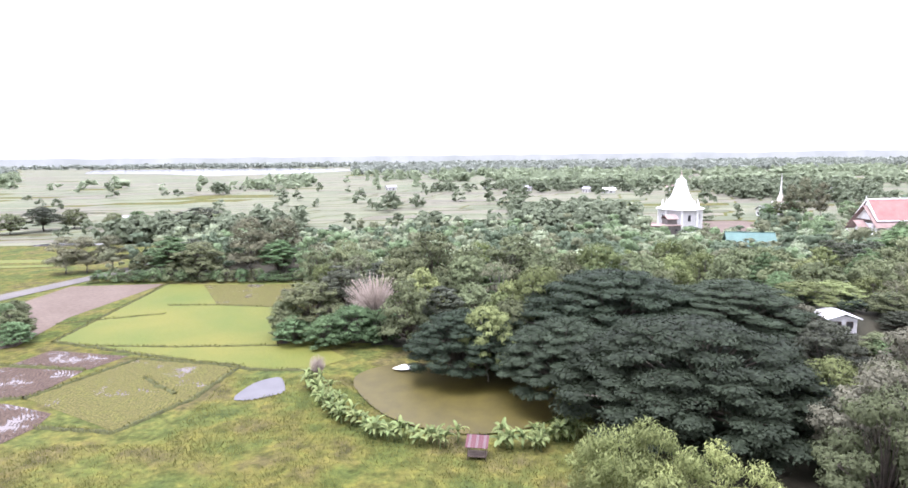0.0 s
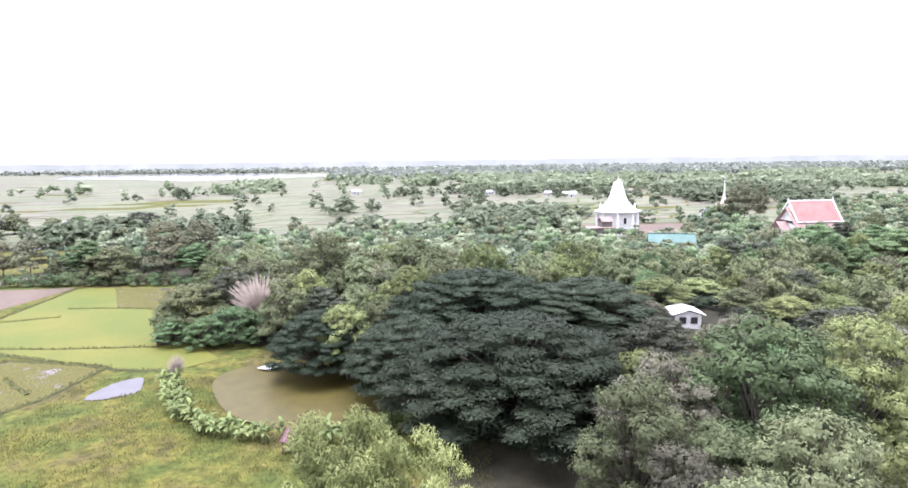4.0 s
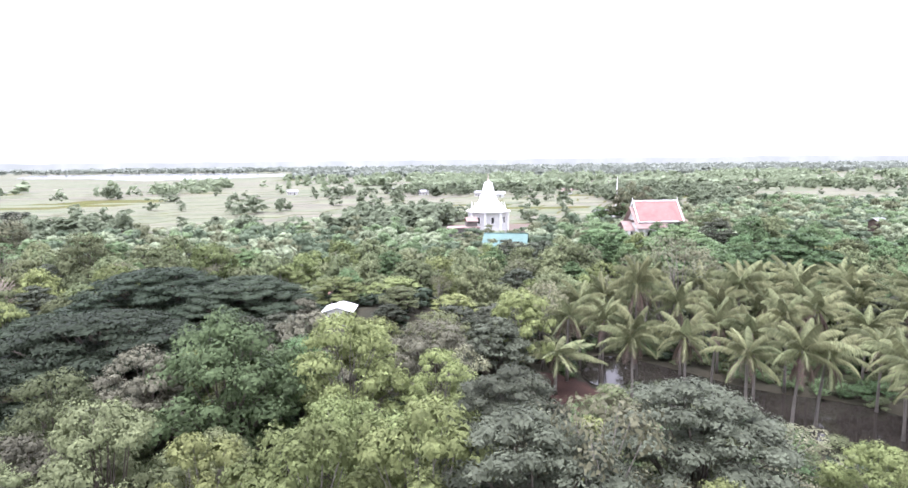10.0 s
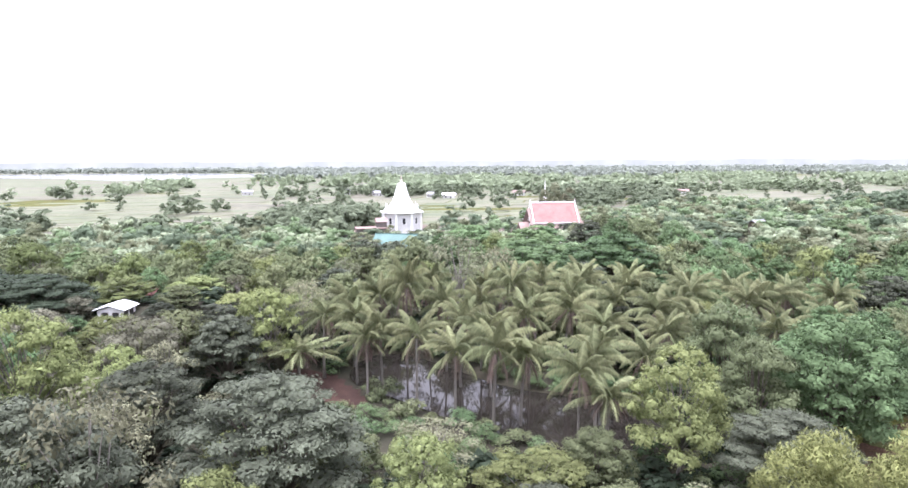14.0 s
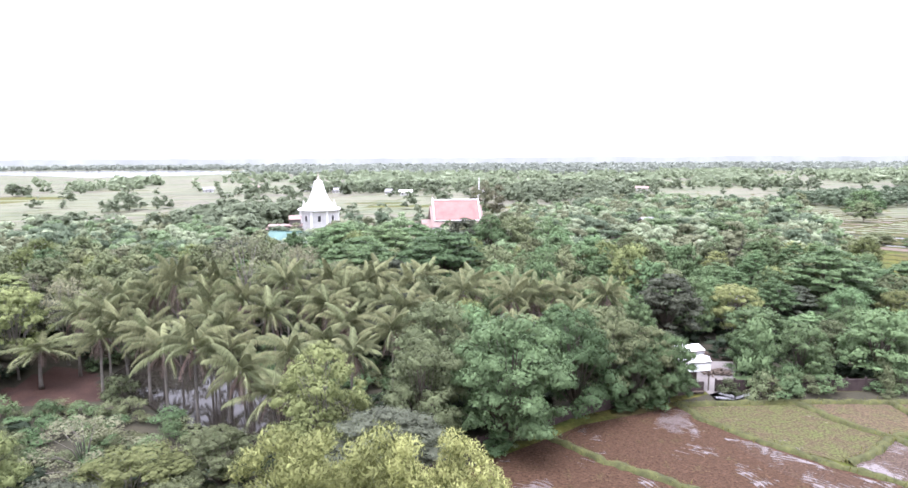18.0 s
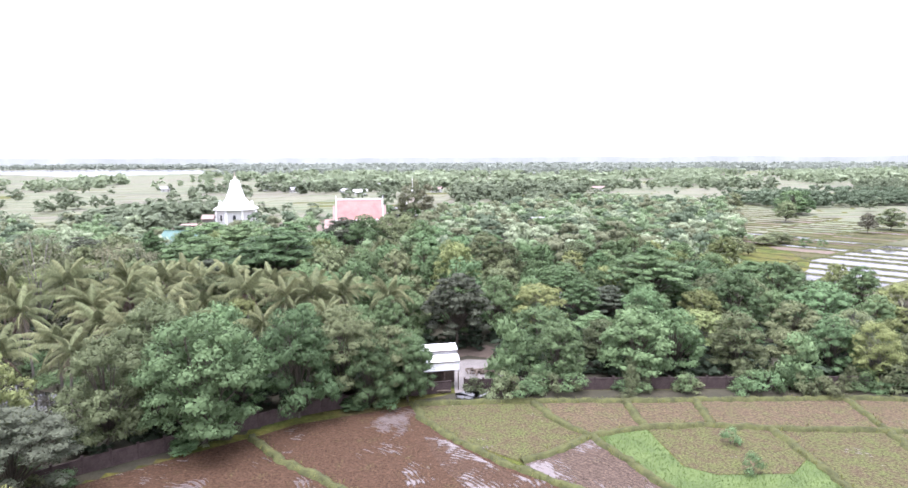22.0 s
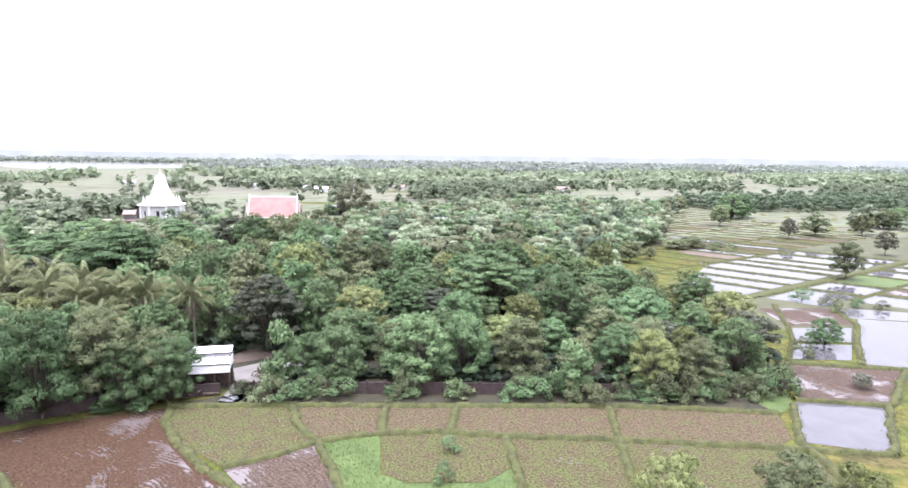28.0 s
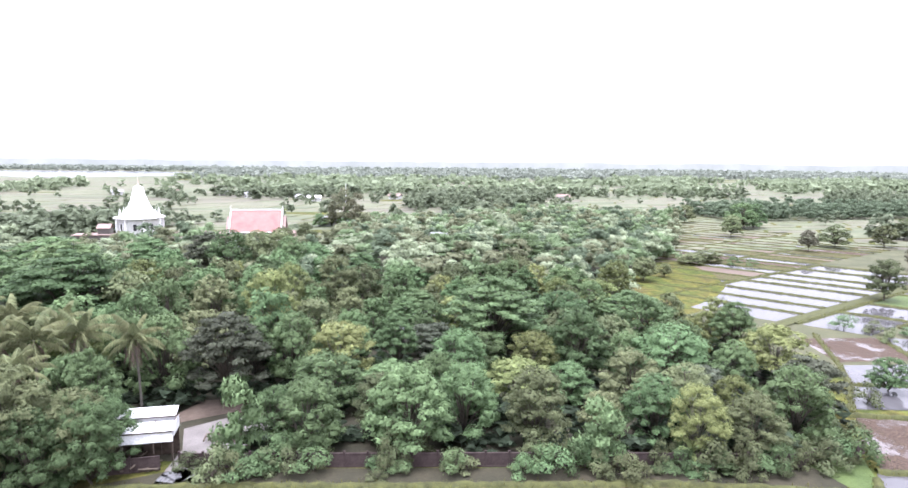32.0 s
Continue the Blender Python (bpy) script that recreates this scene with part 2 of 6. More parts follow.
def ground_material():
    """Grass, weeds and bare earth, in patches."""
    m, n, l, p = material("grassland")
    tc = n.new("ShaderNodeTexCoord")
    v = tc.outputs["Object"]
    wide, patch, fine = noise_tex(n, l, 0.012, 4, v), noise_tex(n, l, 0.09, 5, v, 0.6), noise_tex(n, l, 1.1, 5, v, 0.7)
    tuft = noise_tex(n, l, 0.42, 4, v, 0.65)
    grass = ramp(n, [(0.33, (0.034, 0.052, 0.012)), (0.44, (0.062, 0.075, 0.014)), (0.54, (0.098, 0.088, 0.019)), (0.62, (0.075, 0.058, 0.024)), (0.72, (0.058, 0.044, 0.022))])
    l.new(patch.outputs["Fac"], grass.inputs[0])
    plain = ramp(n, [(0.35, (0.0490, 0.0608, 0.0198)), (0.5, (0.0806, 0.0918, 0.0366)), (0.6, (0.0973, 0.1017, 0.0465)), (0.75, (0.0732, 0.0732, 0.0360))])
    l.new(wide.outputs["Fac"], plain.inputs[0])
    grain = ramp(n, [(0.3, (0.6, 0.6, 0.6)), (0.7, (1.3, 1.3, 1.25))])
    l.new(fine.outputs["Fac"], grain.inputs[0])
    clumps = ramp(n, [(0.36, (0.55, 0.6, 0.55)), (0.52, (1.0, 1.0, 1.0)), (0.66, (1.3, 1.25, 1.1))])
    l.new(tuft.outputs["Fac"], clumps.inputs[0])
    c = mixed(n, l, 1.0, mixed(n, l, 0.3, grass.outputs[0], plain.outputs[0]), clumps.outputs[0], 'MULTIPLY')
    l.new(mixed(n, l, 1.0, c, grain.outputs[0], 'MULTIPLY'), p.inputs["Base Color"])
    p.inputs["Roughness"].default_value, p.inputs["Specular IOR Level"].default_value = 0.95, 0.1
    bump(n, l, p, fine.outputs["Fac"], 0.8, 0.15)
    return m


def water_material(name, murk, rough, ripple):
    m, n, l, p = material(name)
    tc = n.new("ShaderNodeTexCoord")
    big, rip = noise_tex(n, l, 0.25, 3, tc.outputs["Object"]), noise_tex(n, l, 1.6, 3, tc.outputs["Object"])
    c = ramp(n, [(0.3, tuple(0.75 * k for k in murk)), (0.7, murk)])
    l.new(big.outputs["Fac"], c.inputs[0])
    l.new(c.outputs[0], p.inputs["Base Color"])
    p.inputs["Roughness"].default_value, p.inputs["IOR"].default_value = rough, 1.33
    bump(n, l, p, rip.outputs["Fac"], ripple, 0.02)
    return m


def mud_material(name, c1, c2, wet, green, shoot=(0.062, 0.07, 0.022), rut_dark=0.55):
    """Ploughed wet mud: curved furrows in places, hollows under silty water, clods, some green sprouts."""
    m, n, l, p = material(name)
    tc, info = n.new("ShaderNodeTexCoord"), n.new("ShaderNodeObjectInfo")
    shift = n.new("ShaderNodeVectorMath")
    shift.operation = 'MULTIPLY_ADD'
    l.new(info.outputs["Random"], shift.inputs[0])
    shift.inputs[1].default_value = (26, 17, 0)
    l.new(tc.outputs["Object"], shift.inputs[2])
    v = shift.outputs[0]
    big, mid, far = noise_tex(n, l, 0.13, 4, v, 0.6), noise_tex(n, l, 1.1, 5, v, 0.7), noise_tex(n, l, 0.45, 5, v, 0.7)
    clod = noise_tex(n, l, 3.4, 3, v, 0.75)
    wave = n.new("ShaderNodeTexWave")
    wave.wave_type, wave.rings_direction = 'RINGS', 'Z'
    wave.inputs["Scale"].default_value, wave.inputs["Distortion"].default_value = 0.52, 13.0
    wave.inputs["Detail"].default_value, wave.inputs["Detail Scale"].default_value = 3.0, 0.5
    l.new(v, wave.inputs["Vector"])
    base = ramp(n, [(0.3, c1), (0.7, c2)])
    l.new(mid.outputs["Fac"], base.inputs[0])
    rut = ramp(n, [(0.08, (rut_dark, rut_dark, rut_dark)), (0.45, (1.08, 1.08, 1.08))])
    l.new(wave.outputs["Fac"], rut.inputs[0])
    where = ramp(n, [(0.42, (0.2, 0.2, 0.2)), (0.58, (0.95, 0.95, 0.95))])
    l.new(far.outputs["Fac"], where.inputs[0])
    soil = mixed(n, l, where.outputs[0], base.outputs[0], mixed(n, l, 1.0, base.outputs[0], rut.outputs[0], 'MULTIPLY'))
    sprout = ramp(n, [(0.56 - 0.25 * green, (0, 0, 0)), (0.70 - 0.25 * green, (0.85, 0.85, 0.85))])
    tuft = n.new("ShaderNodeMath")
    tuft.operation = 'MULTIPLY_ADD'
    tuft.inputs[1].default_value = 0.45
    l.new(clod.outputs["Fac"], tuft.inputs[0])
    half = n.new("ShaderNodeMath")
    half.operation = 'MULTIPLY'
    half.inputs[1].default_value = 0.55
    l.new(far.outputs["Fac"], half.inputs[0])
    l.new(half.outputs[0], tuft.inputs[2])
    l.new(tuft.outputs[0], sprout.inputs[0])
    grown = mixed(n, l, sprout.outputs[0], soil, shoot)
    add = n.new("ShaderNodeMath")
    add.operation = 'MULTIPLY_ADD'
    add.inputs[1].default_value = 0.07
    l.new(wave.outputs["Fac"], add.inputs[0])
    low = n.new("ShaderNodeMath")
    low.operation = 'MULTIPLY_ADD'
    low.inputs[1].default_value = 0.3
    l.new(mid.outputs["Fac"], low.inputs[0])
    l.new(big.outputs["Fac"], low.inputs[2])
    l.new(low.outputs[0], add.inputs[2])
    film = ramp(n, [(wet - 0.02, (0.0, 0.0, 0.0)), (wet + 0.02, (1.0, 1.0, 1.0))])
    l.new(add.outputs[0], film.inputs[0])
    speck = ramp(n, [(0.34, (0.4, 0.38, 0.36)), (0.5, (1.0, 1.0, 1.0)), (0.66, (1.5, 1.46, 1.38))])
    l.new(clod.outputs["Fac"], speck.inputs[0])
    dry = mixed(n, l, 1.0, grown, speck.outputs[0], 'MULTIPLY')
    # film colour: silt, paled further to stand in for sky reflection
    l.new(mixed(n, l, film.outputs[0], (0.105, 0.085, 0.078), dry), p.inputs["Base Color"])
    gloss = n.new("ShaderNodeMapRange")
    gloss.inputs["To Min"].default_value, gloss.inputs["To Max"].default_value = 0.08, 0.85
    l.new(film.outputs[0], gloss.inputs["Value"])
    l.new(gloss.outputs[0], p.inputs["Roughness"])
    shine = n.new("ShaderNodeMapRange")
    shine.inputs["To Min"].default_value, shine.inputs["To Max"].default_value = 0.45, 0.1
    l.new(film.outputs[0], shine.inputs["Value"])
    l.new(shine.outputs[0], p.inputs["Specular IOR Level"])
    relief = n.new("ShaderNodeMath")
    relief.operation = 'MULTIPLY'
    l.new(mid.outputs["Fac"], relief.inputs[0])
    l.new(film.outputs[0], relief.inputs[1])
    bump(n, l, p, relief.outputs[0], 0.9, 0.22)
    return m


GROUND = ground_material()
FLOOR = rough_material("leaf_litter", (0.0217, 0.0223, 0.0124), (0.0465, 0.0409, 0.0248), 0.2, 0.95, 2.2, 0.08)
POND = water_material("brown_pond_water", (0.0260, 0.0229, 0.0186), 0.04, 0.05)
# murk tone raised to make up for the weaker sky reflection
SILVER = water_material("pale_flood_water", (0.088, 0.085, 0.088), 0.03, 0.02)
LAKE = water_material("lake_water", (0.2480, 0.2604, 0.2728), 0.1, 0.0)
MUD = mud_material("red_brown_mud", (0.038, 0.022, 0.013), (0.064, 0.038, 0.024), 0.56, -0.02, rut_dark=0.84)
MUD_SHALLOW = mud_material("flooded_red_mud", (0.040, 0.024, 0.015), (0.066, 0.042, 0.029), 0.655, -0.1, rut_dark=0.84)
MUD_WET = mud_material("soaked_mud", (0.052, 0.037, 0.028), (0.086, 0.063, 0.049), 0.62, -0.1, rut_dark=0.55)
MUD_GREEN = mud_material("sprouting_mud", (0.050, 0.038, 0.022), (0.084, 0.065, 0.040), 0.5, 0.5, (0.066, 0.078, 0.026), 0.6)
PLOUGHED = mud_material("ploughed_brown_soil", (0.058, 0.042, 0.026), (0.098, 0.074, 0.048), 0.48, 0.3, (0.072, 0.079, 0.03), 0.58)
MUD_STREAK = mud_material("streaked_green_paddy", (0.066, 0.062, 0.02), (0.096, 0.09, 0.032), 0.56, 0.3, (0.09, 0.095, 0.024))


# ---- mesh helpers ----
RNG = np.random.default_rng(7)


def mesh_of(name, verts, faces, normals=None, mat=None, smooth=False):
    """A mesh from verts and faces; given normals round off the shading of leaf masses."""
    if not isinstance(normals, np.ndarray):
        normals, mat, smooth = None, normals, bool(mat)
    me = bpy.data.meshes.new(name)
    if isinstance(verts, list):
        me.from_pydata(verts, [], faces if isinstance(faces, list) else faces.tolist())
    else:
        k, sides = faces.shape
        me.vertices.add(len(verts))
        me.vertices.foreach_set("co", np.ascontiguousarray(verts, dtype=np.float32).ravel())
        me.loops.add(k * sides)
        me.loops.foreach_set("vertex_index", np.ascontiguousarray(faces, dtype=np.int32).ravel())
        me.polygons.add(k)
        me.polygons.foreach_set("loop_start", np.arange(0, k * sides, sides, dtype=np.int32))
        me.update(calc_edges=True)
    me.materials.append(mat)
    if smooth or normals is not None:
        me.polygons.foreach_set("use_smooth", [True] * len(me.polygons))
    me.update()
    if normals is not None:
        me.normals_split_custom_set_from_vertices(normals.tolist())
    return me


def part(name, bm, mat, parent, label=""):
    """Links a bmesh or a ready mesh as one mesh object under a thing or a part."""
    if isinstance(bm, bmesh.types.BMesh):
        me = bpy.data.meshes.new(name)
        bm.to_mesh(me)
        bm.free()
        me.materials.append(mat)
    else:
        me = bm
    ob = new(name, me)
    ob.parent = parent
    return tagged(ob, label)


def thing(name, label, category, group="", kind="", at=None):
    ob = new(name)
    ob.empty_display_size = 0.3
    if at is not None:
        ob.matrix_basis = at
    return tagged(ob, label, category, group, kind)


def box(bm, cx, cy, cz, sx, sy, sz, turn=None, bevel=0.0):
    m = Matrix.Translation((cx, cy, cz)) @ (turn if turn is not None else Matrix()) @ Matrix.Diagonal((sx, sy, sz, 1))
    made = bmesh.ops.create_cube(bm, size=1, matrix=m)["verts"]
    if bevel:
        es = list({e for v in made for e in v.link_edges})
        bmesh.ops.bevel(bm, geom=es, offset=bevel, segments=1, affect='EDGES')
    return made


def boxes(*specs, bevel=0.0):
    bm = bmesh.new()
    for s in specs:
        box(bm, *s, bevel=bevel)
    return bm


def lathe(profile, segments, phase=0.0):
    """A solid turned from (radius, height) pairs."""
    bm = bmesh.new()
    rings = []
    for r, z in profile:
        rings.append([bm.verts.new((r * math.cos(phase + 2 * math.pi * k / segments), r * math.sin(phase + 2 * math.pi * k / segments), z)) for k in range(segments)])
    for a, b in zip(rings, rings[1:]):
        for k in range(segments):
            bm.faces.new((a[k], a[(k + 1) % segments], b[(k + 1) % segments], b[k]))
    bm.faces.new(rings[0][::-1])
    bm.faces.new(rings[-1])
    return bm


def tube(points, radii, sides=6):
    """Verts and faces of a tapered tube along points."""
    pts = np.array(points, float)
    vs, fs = [], []
    for i, p in enumerate(pts):
        d = pts[min(i + 1, len(pts) - 1)] - pts[max(i - 1, 0)]
        d = d / (np.linalg.norm(d) + 1e-9)
        a = np.cross(d, (0.31, 0.87, 0.4))
        a /= np.linalg.norm(a) + 1e-9
        b = np.cross(d, a)
        for k in range(sides):
            w = 2 * math.pi * k / sides
            vs.append(p + radii[i] * (math.cos(w) * a + math.sin(w) * b))
    for i in range(len(pts) - 1):
        for k in range(sides):
            j = (k + 1) % sides
            fs.append((i * sides + k, i * sides + j, (i + 1) * sides + j, (i + 1) * sides + k))
    fs.append(tuple(range(sides))[::-1])
    fs.append(tuple((len(pts) - 1) * sides + k for k in range(sides)))
    return vs, fs


def gather(pieces):
    """One list of verts and faces out of several."""
    vs, fs = [], []
    for v, f in pieces:
        o = len(vs)
        vs += [tuple(map(float, p)) for p in v]
        fs += [tuple(o + k for k in q) for q in f]
    return vs, fs


def unit(a):
    return a / (np.linalg.norm(a, axis=1, keepdims=True) + 1e-9)


def sprays(c, nrm, length, width, rng, tumble=0.45, droop=0.0):
    """Leaf sprays: one pointed blade at each point, turned about its outward direction."""
    k = len(c)
    nn = unit(nrm + (0, 0, 0.25) + tumble * rng.normal(size=(k, 3)))
    t = unit(np.cross(nn, rng.normal(size=(k, 3))))
    t[:, 2] -= droop
    t = unit(t)
    b = unit(np.cross(nn, t))
    s = rng.uniform(0.6, 1.35, (k, 1))
    a, w = t * s * length / 2, b * s * width / 2
    round_off = unit(0.72 * unit(nrm + (0, 0, 0.12)) + 0.55 * nn)
    v = np.stack([c - a + w, c - 0.2 * a - w, c + a + 0.3 * w], 1).reshape(-1, 3)
    return v, np.arange(3 * k).reshape(-1, 3), np.repeat(round_off, 3, 0)


def joined(*masses):
    """Several leaf masses as one."""
    out, o = [[], [], []], 0
    for v, f, nn in masses:
        out[0].append(v)
        out[1].append(f + o)
        out[2].append(nn)
        o += len(v)
    return tuple(np.concatenate(k) for k in out)


def lobe_points(lobes, per_m2, rng, below=-0.35, shell=(0.72, 1.2), tuft=0.5):
    """Points and outward directions on the outside of a heap of ellipsoids."""
    cs, ns, own = [], [], []
    L = np.array(lobes, float)
    for i, (x, y, z, rx, ry, rz) in enumerate(L):
        k = int(per_m2 * 4 * math.pi * ((rx * ry) ** 1.6 + (rx * rz) ** 1.6 + (ry * rz) ** 1.6) ** (1 / 1.6) / 3 ** (1 / 1.6) * 0.75)
        d = unit(rng.normal(size=(k, 3)))
        d = d[d[:, 2] > below + rng.normal(size=len(d)) * 0.15]
        r = np.array((rx, ry, rz))
        cs.append(np.array((x, y, z)) + d * r * rng.uniform(*shell, (len(d), 1)))
        ns.append(unit(d / r))
        own.append(np.full(len(d), i))
    p, nn, own = np.concatenate(cs), np.concatenate(ns), np.concatenate(own)
    keep = np.ones(len(p), bool)
    for j, o in enumerate(L):
        keep &= ((((p - o[:3]) / (0.86 * o[3:])) ** 2).sum(1) > 1) | (own == j)
    p, nn = p[keep], nn[keep]
    return tufted(p, nn, rng, tuft) if tuft else (p, nn)


def tufted(p, nn, rng, size):
    """Draws leaves together into domed tufts with gaps between them."""
    k = max(4, int(len(p) / (22)))
    seeds = rng.choice(len(p), min(k, len(p)), replace=False)
    near = np.concatenate([((q[:, None, :] - p[None, seeds, :]) ** 2).sum(2).argmin(1) for q in np.array_split(p, max(1, len(p) // 400))])
    mid, out = p[seeds][near], nn[seeds][near]
    off = p - mid
    d = np.linalg.norm(off, axis=1, keepdims=True)
    r = np.median(d) * 1.6 + 1e-6
    dome = np.clip(1 - (d / r) ** 2, 0, 1)
    return mid + off * 0.8 + out * dome * r * size, unit(0.7 * nn + 0.8 * off / r + 0.4 * out)


def heap(rng, radius, z0, z1, count, lobe, flat=0.75, spread=1.0):
    """Lobes of a broad crown between the heights z0 and z1."""
    out = []
    for i in range(count):
        u = rng.uniform(0, 1)
        zz = z0 + (z1 - z0) * u
        rim = radius * math.sqrt(max(0.05, 1 - (max(0, u - 0.25) / 0.8) ** 2)) - lobe * 0.6
        a, q = i * 2.4 + rng.uniform(-0.4, 0.4), rim * math.sqrt(rng.uniform(0.15, 1)) * spread
        s = lobe * rng.uniform(0.55, 1.45)
        out.append((q * math.cos(a), q * math.sin(a), zz - s * flat * 0.5, s, s * rng.uniform(0.85, 1.15), s * flat))
    return out


def limbs_to(rng, lobes, fork, base_r, share=0.45):
    pieces = []
    for x, y, z, rx, ry, rz in lobes:
        if rng.uniform() > share:
            continue
        m = (x * 0.45 + rng.normal() * 0.3, y * 0.45 + rng.normal() * 0.3, fork + (z - fork) * 0.6)
        pieces.append(tube([(0, 0, fork - 0.3), m, (x, y, z + 0.3 * rz)], [base_r * 0.5, base_r * 0.3, base_r * 0.1], 4))
    return gather(pieces)


def trunk_mesh(rng, height, r, mat, lean=0.3, boughs=None):
    pts = [(lean * rng.normal() * k * 0.25, lean * rng.normal() * k * 0.25, height * k / 4 - 0.3 * (k == 0)) for k in range(5)]
    pts[0] = (0, 0, -0.6)
    pts[-1] = (0, 0, height)
    return mesh_of("trunk", *gather([tube(pts, [r * 1.5, r, r * 0.9, r * 0.8, r * 0.6], 7)] + ([boughs] if boughs else [])), mat, True)


def tree_proto(name, label, leaf, rng, height, radius, lobes, per_m2, length, width, bark=BARK, trunk_r=0.22, tumble=0.36, droop=0.0, limbs=True, below=-0.22, category="tree", tuft=0.0, inner=8.0, inner_size=0.58):
    root = thing(name, label, category)
    fork = max(0.8, min(z for _, _, z, *_ in lobes) - 0.5)
    part("trunk", trunk_mesh(rng, fork, trunk_r, bark, boughs=limbs_to(rng, lobes, fork, trunk_r) if limbs else None), None, root)
    c, nn = lobe_points(lobes, per_m2, rng, below, tuft=tuft)
    if per_m2 >= 22:
        inner, inner_size = 16.0, 0.4
    ci, ni = lobe_points(lobes, inner, rng, -0.1, (0.56, 0.74), 0.0)
    mass = joined(sprays(c, nn, length, width, rng, tumble, droop), sprays(ci, ni, 1.15 * inner_size, 0.95 * inner_size, rng, 0.2, droop))
    part("crown", mesh_of("crown", *mass, LEAF[leaf]), None, root)
    root["h"], root["r"] = height, radius
    return root


FRESH = set()
BROAD = ("broad", "lush", "dull", "lime", "sparse", "broad_m", "lush_m", "dull_m", "lime_m", "tier", "tier_n", "broad_n", "lush_n", "dull_n", "lime_n")
PROTO = {}


def plant(kind, x, y, top, diameter, ground=None, turn=None):
    """Sets one tree of the kind, whose top is at that height and whose crown is that wide."""
    rng = RNG
    root = PROTO[kind][int(rng.integers(len(PROTO[kind])))]
    g = float(ground_at(x, y)) if ground is None else ground
    sz = (top - g) / root["h"]
    s = max(diameter / (2 * root["r"]), (0.78 if kind in BROAD else 0.0) * sz)
    m = pose(x, y, g, 0, 0, rng.uniform(0, 360) if turn is None else turn) @ Matrix.Diagonal((s, s, sz, 1))
    if root.name in FRESH:
        FRESH.discard(root.name)
        root.matrix_basis = m
        return root
    m = m @ Matrix.Diagonal((1 / root.scale[0], 1 / root.scale[1], 1 / root.scale[2], 1))
    return copy_thing(root, m)


def register(kind, *roots):
    PROTO[kind] = list(roots)
    for r in roots:
        FRESH.add(r.name)


# ---- the lie of the land ----
ALGAE_POND = [(-25.3, 100.3), (-20.6, 90.0), (-15.4, 83.1), (-8.0, 79.1), (-1.5, 78.5), (5.5, 81.0), (11, 87), (8, 97), (-1.1, 104.0), (-10.1, 108.6), (-20.6, 106.9)]
PALM_POND = [(98.5, 93), (101, 88), (109.9, 79.5), (115.9, 73.2), (122.4, 68.6), (127.7, 63.2), (134.3, 62), (142, 63), (144, 70), (137, 80), (125.4, 85.0), (117.0, 95), (108.5, 104.0), (101.5, 104)]
PUDDLE = [(-42.3, 90.5), (-41.3, 97.1), (-39.6, 99.5), (-37.2, 100.9), (-35.6, 97.6), (-34.2, 93.5), (-37.0, 91.6), (-39.3, 90.2)]


def inside(poly, x, y):
    x, y = np.asarray(x, float), np.asarray(y, float)
    r = np.zeros(np.broadcast(x, y).shape, bool)
    for (ax, ay), (bx, by) in zip(poly, poly[1:] + poly[:1]):
        cross = (ay > y) != (by > y)
        with np.errstate(divide='ignore', invalid='ignore'):
            r ^= cross & (x < (bx - ax) * (y - ay) / (by - ay + 1e-12) + ax)
    return r


def edge_distance(poly, x, y, closed=True):
    """Distance to a polygon's outline; to its inside negative."""
    x, y = np.asarray(x, float), np.asarray(y, float)
    d = np.full(np.broadcast(x, y).shape, 1e9)
    for (ax, ay), (bx, by) in zip(poly, (poly[1:] + poly[:1]) if closed else poly[1:]):
        ux, uy = bx - ax, by - ay
        k = np.clip(((x - ax) * ux + (y - ay) * uy) / (ux * ux + uy * uy), 0, 1)
        d = np.minimum(d, np.hypot(x - ax - k * ux, y - ay - k * uy))
    return np.where(inside(poly, x, y), -d, d) if closed else d


def rounded(poly, times=2):
    """The outline with its corners cut round."""
    for _ in range(times):
        out = []
        for (ax, ay), (bx, by) in zip(poly, poly[1:] + poly[:1]):
            out += [(0.75 * ax + 0.25 * bx, 0.75 * ay + 0.25 * by), (0.25 * ax + 0.75 * bx, 0.25 * ay + 0.75 * by)]
        poly = out
    return poly


ALGAE_POND, PALM_POND, PUDDLE = rounded(ALGAE_POND), rounded(PALM_POND), rounded(PUDDLE, 1)
WOOD = [(-36, 123), (-16, 116), (-3, 108), (10, 96), (16, 72), (16, 54), (22, 26), (150, 26), (150, 50), (174, 70), (198, 80), (275, 76), (288, 82), (293, 97), (293, 112), (288, 126), (277, 136), (280, 152),
        (297, 197), (331, 240), (365, 310), (400, 380), (330, 430), (205, 345), (192, 268), (30, 262), (-118, 236), (-122, 188), (-52, 183)]
WALL_LINE = [(140, 46), (152, 55), (174, 69.4), (189, 75.6), (198, 77.2), (230, 75.6), (251, 74.5), (275, 72.6), (287, 76)]


